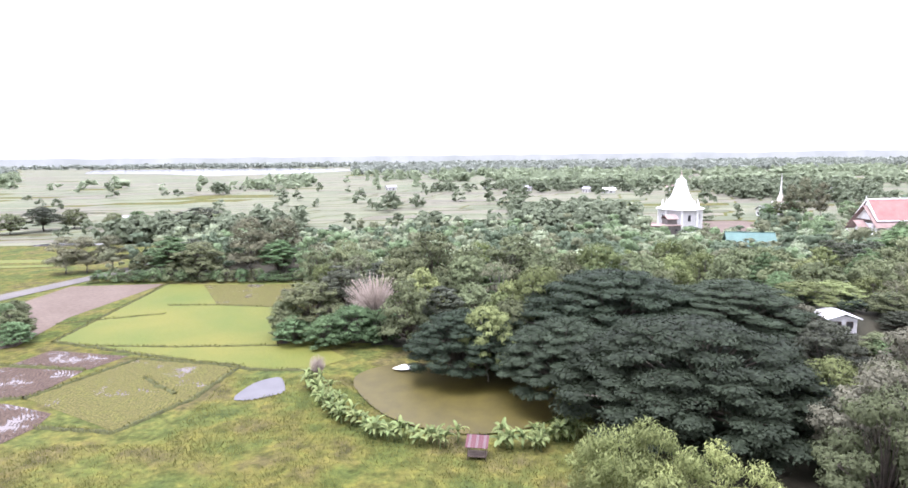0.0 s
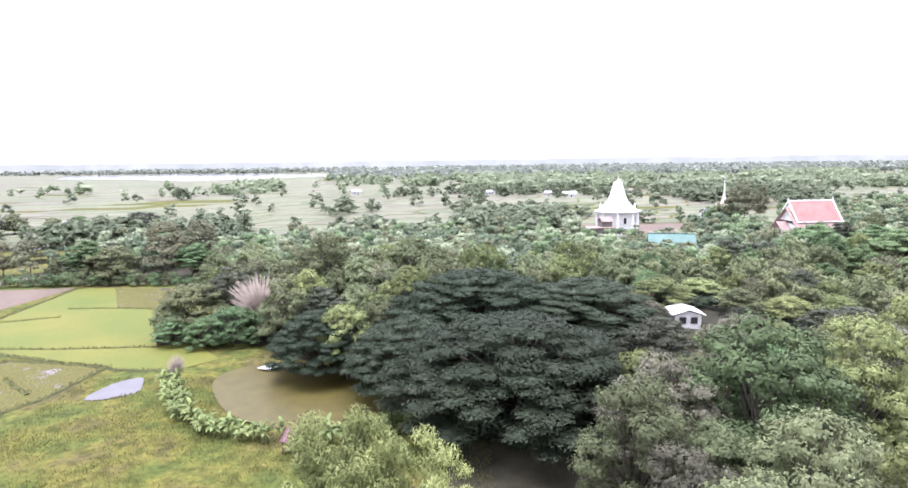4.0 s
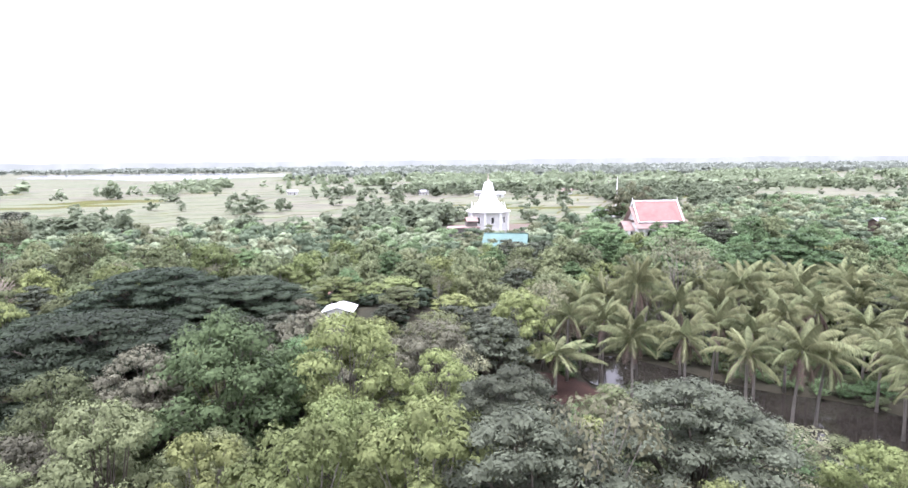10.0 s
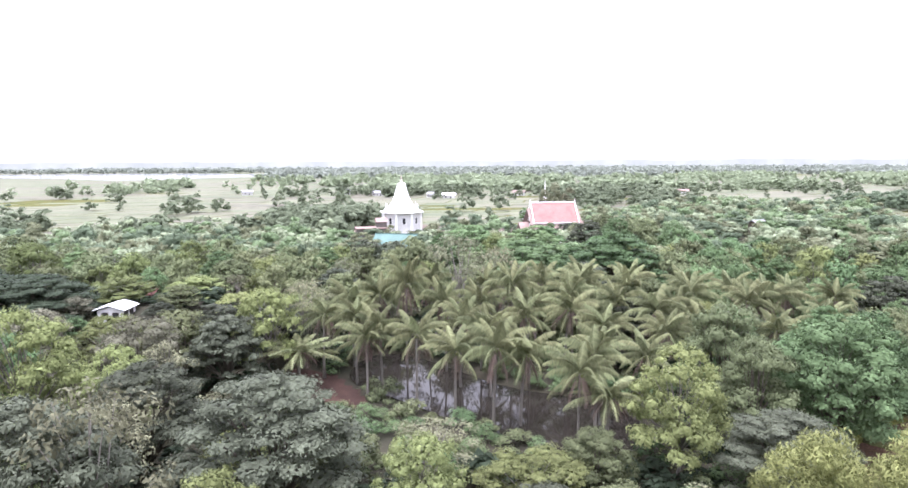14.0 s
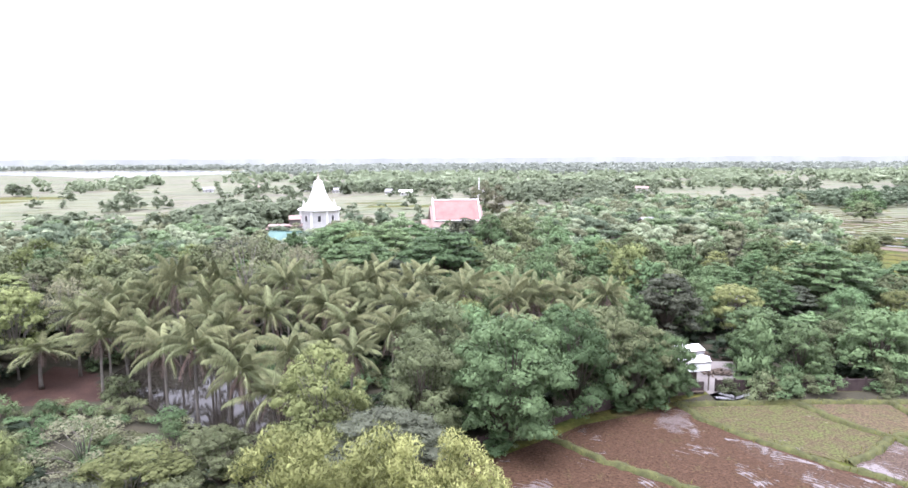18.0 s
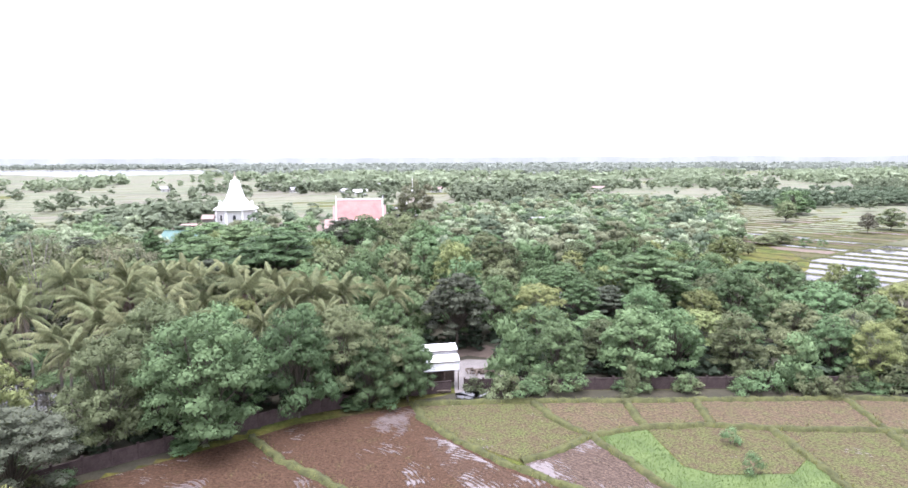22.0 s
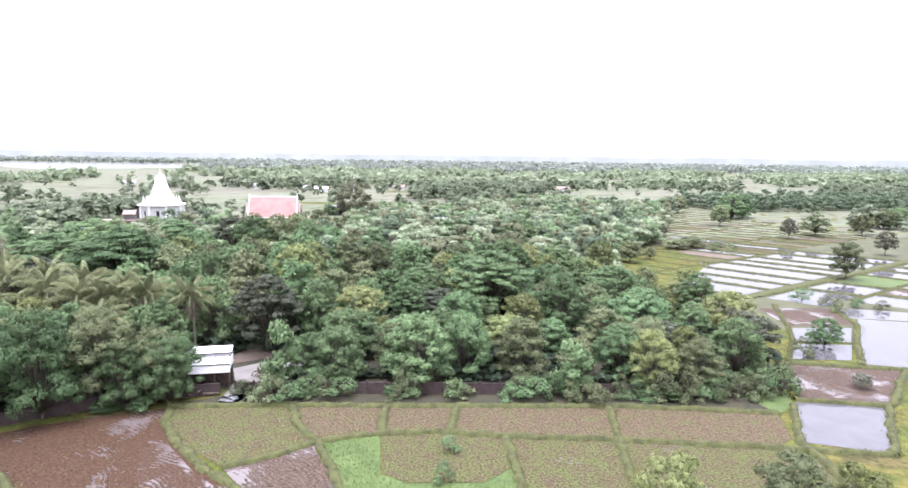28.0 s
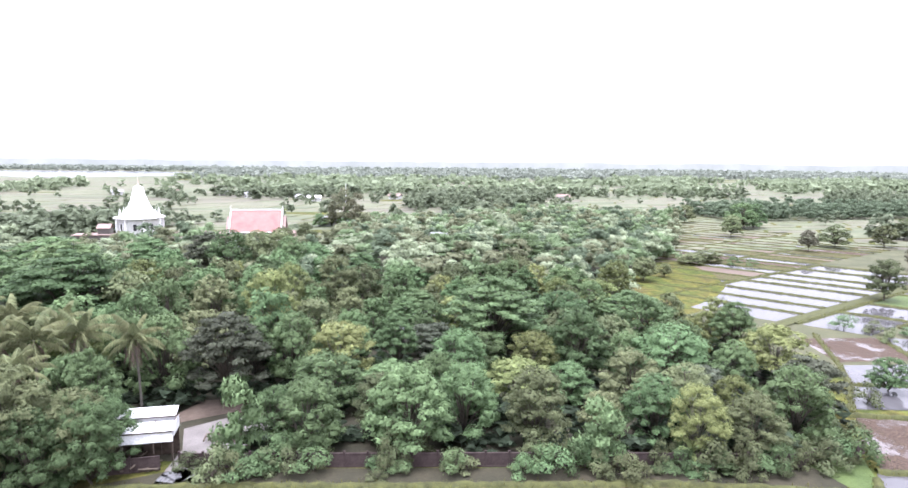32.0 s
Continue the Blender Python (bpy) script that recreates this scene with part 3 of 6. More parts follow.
def ground_at(x, y):
    x, y = np.asarray(x, float), np.asarray(y, float)
    z = 10.2 * np.exp(-((x - 62) / 26.0) ** 2 - ((y - 106) / 19.0) ** 2) + 7.5 * np.exp(-((x - 238) / 42.0) ** 2 - ((y - 214) / 34.0) ** 2)
    for poly, deep in ((ALGAE_POND, 0.9), (PALM_POND, 1.2), (PUDDLE, 0.5)):
        if x.size == 1 and not (min(p[0] for p in poly) - 8 < x < max(p[0] for p in poly) + 8 and min(p[1] for p in poly) - 8 < y < max(p[1] for p in poly) + 8):
            continue
        d = edge_distance(poly, x, y)
        z = z * np.clip(d / 6, 0, 1) - deep * np.clip(0.5 - d / 2.2, 0, 1)
    return z


def axis(fine0, fine1, step, far):
    a = list(np.arange(fine0, fine1 + 0.01, step))
    for sign, start in ((1, fine1), (-1, fine0)):
        d, s = start, step
        while abs(d) < far:
            s *= 1.35
            d += sign * s
            a.append(max(-far, min(far, d)))
    return np.array(sorted(set(a)))


gx, gy = axis(-90, 300, 1.5, 4700), axis(40, 190, 1.5, 4700)
X, Y = np.meshgrid(gx, gy)
Z = ground_at(X, Y)
nx = len(gx)
idx = np.arange(X.size).reshape(X.shape)
quads = np.stack([idx[:-1, :-1], idx[:-1, 1:], idx[1:, 1:], idx[1:, :-1]], -1).reshape(-1, 4)
ground = new("ground", mesh_of("ground", np.stack([X, Y, Z], -1).reshape(-1, 3), quads, GROUND, True))
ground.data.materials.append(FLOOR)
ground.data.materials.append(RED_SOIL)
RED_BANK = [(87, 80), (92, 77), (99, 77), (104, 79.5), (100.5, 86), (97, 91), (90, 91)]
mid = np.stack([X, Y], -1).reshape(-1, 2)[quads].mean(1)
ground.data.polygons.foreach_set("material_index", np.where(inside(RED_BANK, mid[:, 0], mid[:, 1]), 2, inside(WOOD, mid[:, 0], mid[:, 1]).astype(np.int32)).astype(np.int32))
tagged(ground, "grassy green and straw-coloured countryside ground reaching the horizon", "ground", kind="structure")


def sheet(name, poly, z, mat, label, category, kind="structure", group=""):
    """A flat piece of land or water within an outline."""
    bm = bmesh.new()
    ox, oy = sum(p[0] for p in poly) / len(poly), sum(p[1] for p in poly) / len(poly)
    f = bm.faces.new([bm.verts.new((x - ox, y - oy, 0)) for x, y in poly])
    if f.normal.z < 0:
        f.normal_flip()
    bmesh.ops.triangulate(bm, faces=bm.faces[:])
    me = bpy.data.meshes.new(name)
    bm.to_mesh(me)
    bm.free()
    me.materials.append(mat)
    ob = new(name, me)
    ob.location = (ox, oy, z)
    return tagged(ob, label, category, group, kind)


sheet("algae_pond", ALGAE_POND, -0.22, ALGAE, "round pond covered with olive-brown duckweed scum", "pond")
sheet("palm_pond", PALM_POND, -0.3, POND, "still brown pond water among coconut palms", "pond")
sheet("puddle", PUDDLE, -0.12, SILVER, "small pale pond reflecting the white sky", "pond")
sheet("lake", [(-1330, 2150), (-1050, 1650), (-800, 1550), (-560, 1330), (-420, 1480), (-300, 1700), (-420, 2000), (-700, 2200)], 0.25, LAKE, "wide pale lake far off in the plain", "lake")


# ---- fields, bunds, road ----
def field(poly, mat, label, category="field", z=0.05, name="paddy_field"):
    return sheet(name, poly, z, mat, label, category, "structure", "fields of the plain")


def bund(points, width=1.35, height=0.52, mat=None, name="bund", label="low grassy earth bund between paddies"):
    """A lumpy ridge of earth along a line."""
    pts = []
    for (ax, ay), (bx, by) in zip(points, points[1:]):
        k = max(1, int(math.hypot(bx - ax, by - ay) / 0.9))
        pts += [(ax + (bx - ax) * i / k, ay + (by - ay) * i / k) for i in range(k)]
    pts.append(points[-1])
    p = np.array(pts)
    d = np.gradient(p, axis=0)
    d /= np.linalg.norm(d, axis=1, keepdims=True) + 1e-9
    side = np.stack([-d[:, 1], d[:, 0]], 1)
    p = p + side * RNG.normal(0, 0.12, (len(p), 1))
    vs, fs = [], []
    for i in range(len(p)):
        w, hh = width * RNG.uniform(0.8, 1.2) / 2, height * RNG.uniform(0.75, 1.25)
        for o, z in ((-1, -0.05), (-0.55, hh * 0.85), (0.1, hh), (0.6, hh * 0.8), (1, -0.05)):
            q = p[i] + side[i] * o * w
            vs.append((q[0], q[1], z + 0.04 * RNG.normal()))
    for i in range(len(p) - 1):
        for k in range(4):
            fs.append((5 * i + k, 5 * i + k + 1, 5 * i + k + 6, 5 * i + k + 5))
    ob = new(name, mesh_of(name, vs, fs, mat or BUND, True))
    tufts_on.append((p, width))
    return tagged(ob, label, "bund", "bunds of the paddies", "structure")


tufts_on = []
A_LINE = [(190.1, 72.5), (191.3, 67.0), (195.3, 60.7), (200.9, 54.0), (208.0, 47.3), (215, 40), (221, 34)]
B_LINE = [(168.8, 62.9), (175.2, 55.4), (184.0, 48.1), (192, 41), (199, 34)]
E_LINE = [(213.1, 60.2), (221.1, 62.2), (229.9, 62.3), (237.7, 60.6), (251.7, 59.1), (272.5, 55.9), (286.5, 53.3)]
field([(146, 48), (168.4, 62.6), (175, 55.4), (184, 48), (199, 34), (140, 30)], MUD, "flooded red-brown ploughed paddy")
field([(168.9, 62.6), (174, 66.5), (189.6, 71.8), (191.3, 66.5), (195.3, 60.7), (200.9, 54), (208, 47.3), (221, 34), (199, 34), (184, 48.1), (175.2, 55.4)], MUD, "red-brown muddy paddy with shallow water")
field([(190.4, 71.6), (207.6, 71.4), (209.7, 65.5), (213.1, 60.2), (207.5, 56.1), (203, 54.1), (195.5, 60.9), (191.5, 67)], MUD_GREEN, "ploughed muddy paddy with a green patch")
field([(203, 54), (207.5, 56), (213, 60), (215.7, 53.5), (218.3, 46.4), (221, 34), (208, 47.3)], MUD_WET, "soaked brown paddy with curved furrows")
field([(207.9, 71.4), (221.2, 70.9), (221.2, 62.9), (213.3, 60.4), (209.9, 65.5)], PLOUGHED, "ploughed brown paddy")
field([(221.5, 70.9), (231.9, 70.4), (230.4, 62.6), (221.4, 62.6)], PLOUGHED, "narrow ploughed brown paddy")
field([(232.1, 70.4), (254.5, 69.4), (252.7, 59.4), (237.7, 61), (230.7, 62.6)], PLOUGHED, "ploughed brown paddy below the wall")
field([(213.3, 60.0), (221.1, 61.9), (221.7, 51.8), (224.8, 49.6), (233.6, 49.2), (237.6, 52.6), (237, 34), (221.2, 34), (218.4, 46.4)], RICE_DEEP, "bright green grassy paddy strip", z=0.09)
field([(221.3, 61.9), (230, 62), (237.6, 60.4), (237.6, 52.8), (233.6, 49.4), (224.8, 49.8), (221.9, 51.9)], MUD_GREEN, "sprouting paddy inside a green rim", z=0.05)
field([(237.8, 60.3), (252.6, 59), (251.2, 51.9), (250, 34), (237.2, 34)], MUD_GREEN, "brown paddy with young green sprouts")
field([(254.9, 69.3), (279, 66.2), (276.2, 58.5), (272.5, 56.1), (253.1, 59.2)], PLOUGHED, "ploughed brown paddy beside the grove")
field([(252.9, 58.8), (272.3, 55.7), (276, 52.5), (274, 34), (250.3, 34)], MUD_GREEN, "brown paddy with young green sprouts")
field([(279, 66.0), (283, 68.7), (291.5, 88), (286.5, 90), (277, 74)], RICE_DEEP, "bright green grass strip beside the grove", z=0.08)
field([(284.4, 70.7), (297, 68.0), (286.6, 53.8), (276.9, 57.4)], SILVER, "flooded paddy mirroring the sky")
field([(294, 87), (312.5, 83.2), (299.6, 68.3), (285.4, 71.1)], MUD_WET, "muddy paddy with pools of water")
field([(309.5, 110.3), (323.2, 110.0), (315.2, 99.6), (304, 101.0)], SILVER, "flooded paddy with pale water")
field([(302.6, 99.6), (314.2, 98.0), (307.2, 88.8), (296.4, 90.0)], SILVER, "flooded paddy with pale water")
field([(330.2, 117.4), (342, 113.5), (330, 98), (316, 84.2), (308, 86.7)], SILVER, "flooded paddy with pale water")
field([(312, 128), (330, 128), (326, 112.5), (309.5, 112)], MUD_WET, "muddy paddy with pools of water")
field([(332, 128), (350, 122), (343.5, 114.5), (328, 118.5)], SILVER, "flooded paddy with pale water")
bund([(295, 89), (303.2, 100.4), (309, 111.2), (318, 131)], 1.2, 0.35)
bund([(307.3, 86), (315.6, 98.6), (326, 112), (331, 128)], 1.6, 0.35)
bund([(303, 100.3), (315, 98.8)], 0.9, 0.3)
for line in (A_LINE, B_LINE, [(190.1, 72.4), (207.7, 72.2), (220.9, 71.2), (232.4, 70.8), (254.6, 69.9), (279, 66.4)],
             [(207.8, 71.8), (209.7, 65.5), (213.1, 60.2)], E_LINE, [(221.4, 71.2), (221.3, 62.6)], [(232, 70.8), (230.5, 62.4)],
             [(254.7, 69.8), (252.8, 59.4), (251.3, 51.9), (250.3, 44.9), (250, 34)], [(213.1, 60.2), (207.5, 56.1), (203, 54.1)],
             [(213.1, 60.2), (215.7, 53.5), (218.3, 46.4), (221, 34)], [(237.7, 60.6), (237.8, 51.1), (237, 34)],
             [(283, 69), (276.6, 57.5), (276, 52), (274, 34)], [(284.6, 71), (298.3, 68.1), (313.5, 83.5)], [(297.6, 68), (286.6, 53.5)],
             [(292, 88), (313, 83.4)]):
    bund(line)

# terraces of flooded plots right of the grove, ruled by a straight field path
PU, PV, PO = np.array((0.857, 0.515)), np.array((-0.69, 0.724)), np.array((321.0, 142.6))


def plot_at(u0, u1, v0, v1, inset=0.45):
    u0, u1, v0, v1 = u0 + inset, u1 - inset, v0 + inset, v1 - inset
    return [tuple((PO + PU * u + PV * v).tolist()) for u, v in ((u0, v0), (u1, v0), (u1, v1), (u0, v1))]


DAMP = rough_material("damp_grass", (0.048, 0.055, 0.026), (0.085, 0.083, 0.045), 0.15, 0.95, 2.2, 0.06)
field([tuple((PO + PU * u + PV * v).tolist()) for u, v in ((-34, -76), (190, -76), (190, 216), (44, 216), (8, 62), (-16, 37), (-34, 0))], DAMP, "damp grassy land of the terraces", z=0.03)
field([(268, 124), (296, 127), (312, 150), (302, 172), (308, 205), (334, 240), (327, 242), (294, 197), (276, 152)], DAMP, "damp grassy strip beside the grove", z=0.024)
for row, (v0, v1, first, wide, mats) in enumerate((
        (2.2, 37, -4, 14, (SILVER,)),
        (39, 64, 10, 10, (MUD_GREEN, MUD_WET, SILVER, MUD_GREEN, TAN_FIELD, SILVER)), (66, 96, 14, 10, (MUD_GREEN, TAN_FIELD, MUD_GREEN, MUD_WET, SILVER)),
        (98, 132, 22, 11, (TAN_FIELD, PLOUGHED, MUD_GREEN, TAN_FIELD, SILVER)), (134, 172, 36, 12, (PLOUGHED, TAN_FIELD, MUD_GREEN)), (174, 214, 48, 13, (TAN_FIELD, MUD_GREEN, PLOUGHED, TAN_FIELD)),
        (-17, -2.2, -3, 17, (SILVER, SILVER, RICE_DEEP, SILVER)), (-34, -18, 10, 15, (SILVER, MUD_WET, SILVER, RICE_DEEP)),
        (-52, -36, 26, 15, (SILVER, SILVER, SILVER, RICE_DEEP)), (-72, -54, 40, 17, (SILVER, MUD_WET, SILVER)))):
    u = float(first)
    for i in range(8 if row in (0, 6, 7, 8, 9) else 18):
        w = wide * RNG.uniform(0.75, 1.3)
        mat = mats[i % len(mats)]
        field(plot_at(u, u + w, v0, v1), mat, "flooded paddy terrace with pale water" if mat is SILVER else "bare or sprouting paddy terrace")
        a, b = PO + PU * (u + w) + PV * v0, PO + PU * (u + w) + PV * v1
        bund([tuple(a.tolist()), tuple(b.tolist())], 1.5, 0.45)
        u += w
    a, b = PO + PU * first + PV * (v1 + 0.5), PO + PU * (u + 2) + PV * (v1 + 0.5)
    bund([tuple(a.tolist()), tuple(b.tolist())], 1.2, 0.35)
path_poly = [tuple((PO + PU * u + PV * v).tolist()) for u, v in ((-8, -1.4), (190, -1.4), (190, 1.6), (-8, 1.6))]
field(path_poly, BUND, "straight grassy path between flooded paddies", "path", 0.3, "field_path")

# fields round the round pond
field([(-91.3, 121.3), (-92.7, 142.4), (-95.3, 178.3), (-52, 178.9), (-42, 124), (-33.2, 116.7), (-27.2, 109.6), (-32.2, 103.8), (-42.7, 103.9), (-56.5, 108.6), (-74.5, 114.8)], RICE, "bright yellow-green field of young rice", z=0.1, name="rice_field")
field([(-75.2, 90.7), (-67.3, 109.7), (-46.6, 105.7), (-48.4, 90.4), (-54.1, 79)], MUD_STREAK, "yellow-green paddy with water-filled furrows")
field([(-89.8, 107.0), (-87.9, 115.2), (-70.2, 111.6), (-73.5, 104.0)], MUD_WET, "wet brown ploughed paddy")
field([(-95, 100.5), (-90, 105.5), (-73.8, 103.4), (-74.8, 92), (-86, 89)], MUD_WET, "wet brown ploughed paddy")
field([(-84, 90), (-76.2, 88.5), (-67.1, 85.0), (-66.2, 80.1), (-67.8, 74), (-80, 70)], MUD_WET, "wet brown ploughed paddy with curved furrows")
field([(-124, 140), (-124, 176.6), (-97.0, 179.4), (-101, 140), (-97, 118), (-104, 112)], TAN_FIELD, "bare tan field with dry soil", name="bare_field")
sheet("road", [(-190, 60), (-138.8, 160), (-127, 196), (-113, 260), (-101, 330), (-96, 330), (-107, 259), (-120.6, 194.5), (-131.4, 158), (-182, 58)], 0.16, ROAD, "pale concrete country road", "road")
for line in ([(-75.5, 90.5), (-67.3, 110), (-46.3, 105.9), (-48.2, 90.4), (-54.1, 78.6), (-66, 80.3)], [(-91, 121), (-74.5, 114.7), (-56.5, 108.4), (-42.7, 103.7), (-32, 103.5)],
             [(-74, 104), (-90, 106.3), (-97, 108)], [(-76, 91), (-87, 88.5), (-96, 88)], [(-95.5, 179), (-92.9, 142), (-91.3, 121)], [(-61, 100), (-52, 92.5)]):
    bund(line, 1.0, 0.3)
field([(-84, 177.5), (-55, 177.5), (-50.5, 149.5), (-69.4, 152.0)], MUD_STREAK, "fallow dull green corner of the rice field", z=0.14)
field([(191.5, 61.5), (194.3, 60.4), (199.8, 53.4), (207, 46.4), (216, 37), (206, 37), (197.5, 46), (193.6, 53), (192.4, 57)], MUD_SHALLOW, "shallow silver water along the bund", z=0.075)
field([(74, 304), (70, 338), (150, 342), (166, 300), (128, 288)], TAN_FIELD, "bare tan ground beside the stupa", z=0.2)
for line in ([(-100, 134.5), (-90, 139), (-78.8, 143.4)], [(-85, 118.2), (-64, 117), (-42.8, 117.7)], [(-82, 152), (-69.4, 152), (-51, 149.3)]):
    bund(line, 0.7, 0.22)
for k in range(26):
    x, y = RNG.uniform(-330, -112), RNG.uniform(198, 330)
    w, d = RNG.uniform(14, 34), RNG.uniform(6, 12)
    mat = (SILVER, MUD_GREEN, RICE, SILVER, MUD_WET, RICE)[k % 6]
    field([(x, y), (x + w, y + 3), (x + w + 4, y + d), (x + 3, y + d - 2)], mat, "flooded or green paddy beyond the road", z=0.06 + 0.004 * k)


def far_field_material():
    m, n, l, p = material("distant_rice_fields")
    geo, tc = n.new("ShaderNodeNewGeometry"), n.new("ShaderNodeTexCoord")
    c = ramp(n, [(0.0, (0.076, 0.09, 0.046)), (0.3, (0.094, 0.106, 0.056)), (0.6, (0.108, 0.114, 0.066)), (0.85, (0.104, 0.1, 0.066)), (1.0, (0.088, 0.082, 0.057))])
    l.new(geo.outputs["Random Per Island"], c.inputs[0])
    g = ramp(n, [(0.3, (0.75, 0.75, 0.75)), (0.7, (1.2, 1.2, 1.2))])
    l.new(noise_tex(n, l, 0.06, 5, tc.outputs["Object"], 0.65).outputs["Fac"], g.inputs[0])
    l.new(mixed(n, l, 1.0, c.outputs[0], g.outputs[0], 'MULTIPLY'), p.inputs["Base Color"])
    p.inputs["Roughness"].default_value = 0.95
    return m


def far_fields():
    vs, fs = [], []
    y = 262.0
    while y < 3200:
        d = (9 + (y - 250) * 0.035) * RNG.uniform(0.6, 1.7)
        x = -0.75 * y - 60 + RNG.uniform(0, 40)
        while x < 0.85 * y + 330:
            w = RNG.uniform(25, 70) * (0.8 + y / 900)
            if RNG.uniform() < 0.95:
                s = 0.06 * w
                q = [(x, y), (x + w - 0.9, y + s), (x + w + 6, y + d - 0.7 + s), (x + 7, y + d - 0.7)]
                o = len(vs)
                vs += [(a, b, 0.12) for a, b in q]
                fs.append((o, o + 1, o + 2, o + 3))
            x += w
        y += d
    return new("far_fields", mesh_of("far_fields", vs, fs, far_field_material()))


tagged(far_fields(), "patchwork of pale green and straw rice fields", "fields", kind="stuff")


# ---- kinds of trees and plants ----
def r_(seed):
    return np.random.default_rng(seed)


def umbrella(rng, radius, z0, z1, count, lobe):
    """Flat tiers of a spreading crown, domed over the whole."""
    out = []
    for i in range(count):
        q = radius * math.sqrt((i + 0.5) / count) * rng.uniform(0.92, 1.04) - lobe * 0.35
        a = i * 2.39996 + rng.uniform(-0.25, 0.25)
        z = z0 + (z1 - z0) * (1 - (max(0, q) / radius) ** 2.2) + rng.normal() * 0.45
        s = lobe * rng.uniform(0.75, 1.25)
        out.append((q * math.cos(a), q * math.sin(a), z - 0.3 * s, s * rng.uniform(0.9, 1.4), s, s * 0.27))
    return out


def make_rain(seed, radius=15.0):
    rng = r_(seed)
    lobes = umbrella(rng, radius, 5.6, 14.6, 150, 1.8) + umbrella(rng, radius * 0.97, 2.8, 11.0, 64, 2.0)
    return tree_proto("rain_tree", "huge spreading rain tree with dark feathery tiers of leaves", "rain", rng, 15.0, radius, lobes, 19, 0.42, 0.21, BARK, 0.75, 0.3, 0.1, below=-0.2)


def make_small_rain(seed):
    rng = r_(seed)
    return tree_proto("flat_topped_tree", "flat-topped tree with tiers of fine green leaves", "lush", rng, 12.0, 7.5, umbrella(rng, 7.5, 6.4, 11.7, 62, 1.4) + umbrella(rng, 7.0, 3.4, 9.0, 28, 1.5), 13, 0.42, 0.25, BARK, 0.35, 0.28, 0.08, below=-0.2)


def make_round(seed, name, label, leaf, height, radius, count, lobe, per=9, length=0.62, width=0.4, z0=0.2, flat=0.8, **kw):
    rng = r_(seed)
    lobes = heap(rng, radius, height * z0, height * 0.97, count, lobe, flat)
    lobes.append((0, 0, height - lobe * 0.95, lobe * 1.1, lobe * 1.1, lobe * 0.9))
    return tree_proto(name, label, leaf, rng, height, radius, lobes, per, length, width, **kw)


def make_bamboo(seed):
    """A clump of arching canes with drooping plumes."""
    rng = r_(seed)
    root = thing("bamboo_clump", "dense yellow-green bamboo clump with drooping plumes", "bamboo")
    canes, cs, ns = [], [], []
    for k in range(52):
        a, out, top = rng.uniform(0, 6.28), rng.uniform(0.3, 3.6), rng.uniform(5.5, 12.2)
        top *= 1 - 0.035 * out * out
        p = [(0.9 * math.cos(a) * s + out * s * s * math.cos(a), 0.9 * math.sin(a) * s + out * s * s * math.sin(a), top * (s ** 0.75) - 0.9 * max(0, s - 0.75) * out) for s in (0, 0.3, 0.6, 0.85, 1.0)]
        canes.append(tube(p, [0.07, 0.06, 0.05, 0.03, 0.015], 4))
        q = np.array(p)
        for at, size, m in ((0.55, 0.75, 170), (0.8, 0.85, 300), (1.0, 0.8, 330), (1.18, 0.55, 190)):
            f = min(at, 1.0)
            c0 = np.array([np.interp(f, (0, 0.3, 0.6, 0.85, 1.0), q[:, j]) for j in range(3)])
            if at > 1:
                c0 = c0 + np.array((0.8 * math.cos(a), 0.8 * math.sin(a), -0.7))
            d = unit(rng.normal(size=(m, 3)))
            cs.append(c0 + d * np.array((size, size, size * 0.8)) * rng.uniform(0.5, 1.1, (m, 1)))
            ns.append(d + (0, 0, 0.35))
    part("culm_clump", mesh_of("culm_clump", *gather(canes), LEAF["bamboo"], True), None, root)
    part("crown", mesh_of("crown", *sprays(np.concatenate(cs), np.concatenate(ns), 0.26, 0.085, rng, 0.35, 0.8), LEAF["bamboo"]), None, root)
    root["h"], root["r"] = 11.6, 4.4
    return root


def make_bare(seed):
    """A leafless, broomlike tree."""
    rng = r_(seed)
    root = thing("bare_tree", "leafless grey-brown tree with fanned thin branches", "tree")
    part("trunk", trunk_mesh(rng, 2.0, 0.25, DRY_WOOD), None, root)
    br = []
    for k in range(420):
        a, out = rng.uniform(0, 6.28), 4.6 * math.sqrt(rng.uniform(0.01, 1))
        top = rng.uniform(5.5, 9.8) * (1 - 0.012 * out * out)
        mid = (out * 0.3 * math.cos(a), out * 0.3 * math.sin(a), 2 + (top - 2) * 0.45)
        br.append(tube([(0.1 * math.cos(a), 0.1 * math.sin(a), 1.2), mid, (out * math.cos(a), out * math.sin(a), top)], [0.09, 0.055, 0.02], 4))
    part("branchwork", mesh_of("branchwork", *gather(br), DRY_WOOD, True), None, root)
    root["h"], root["r"] = 9.6, 4.6
    return root


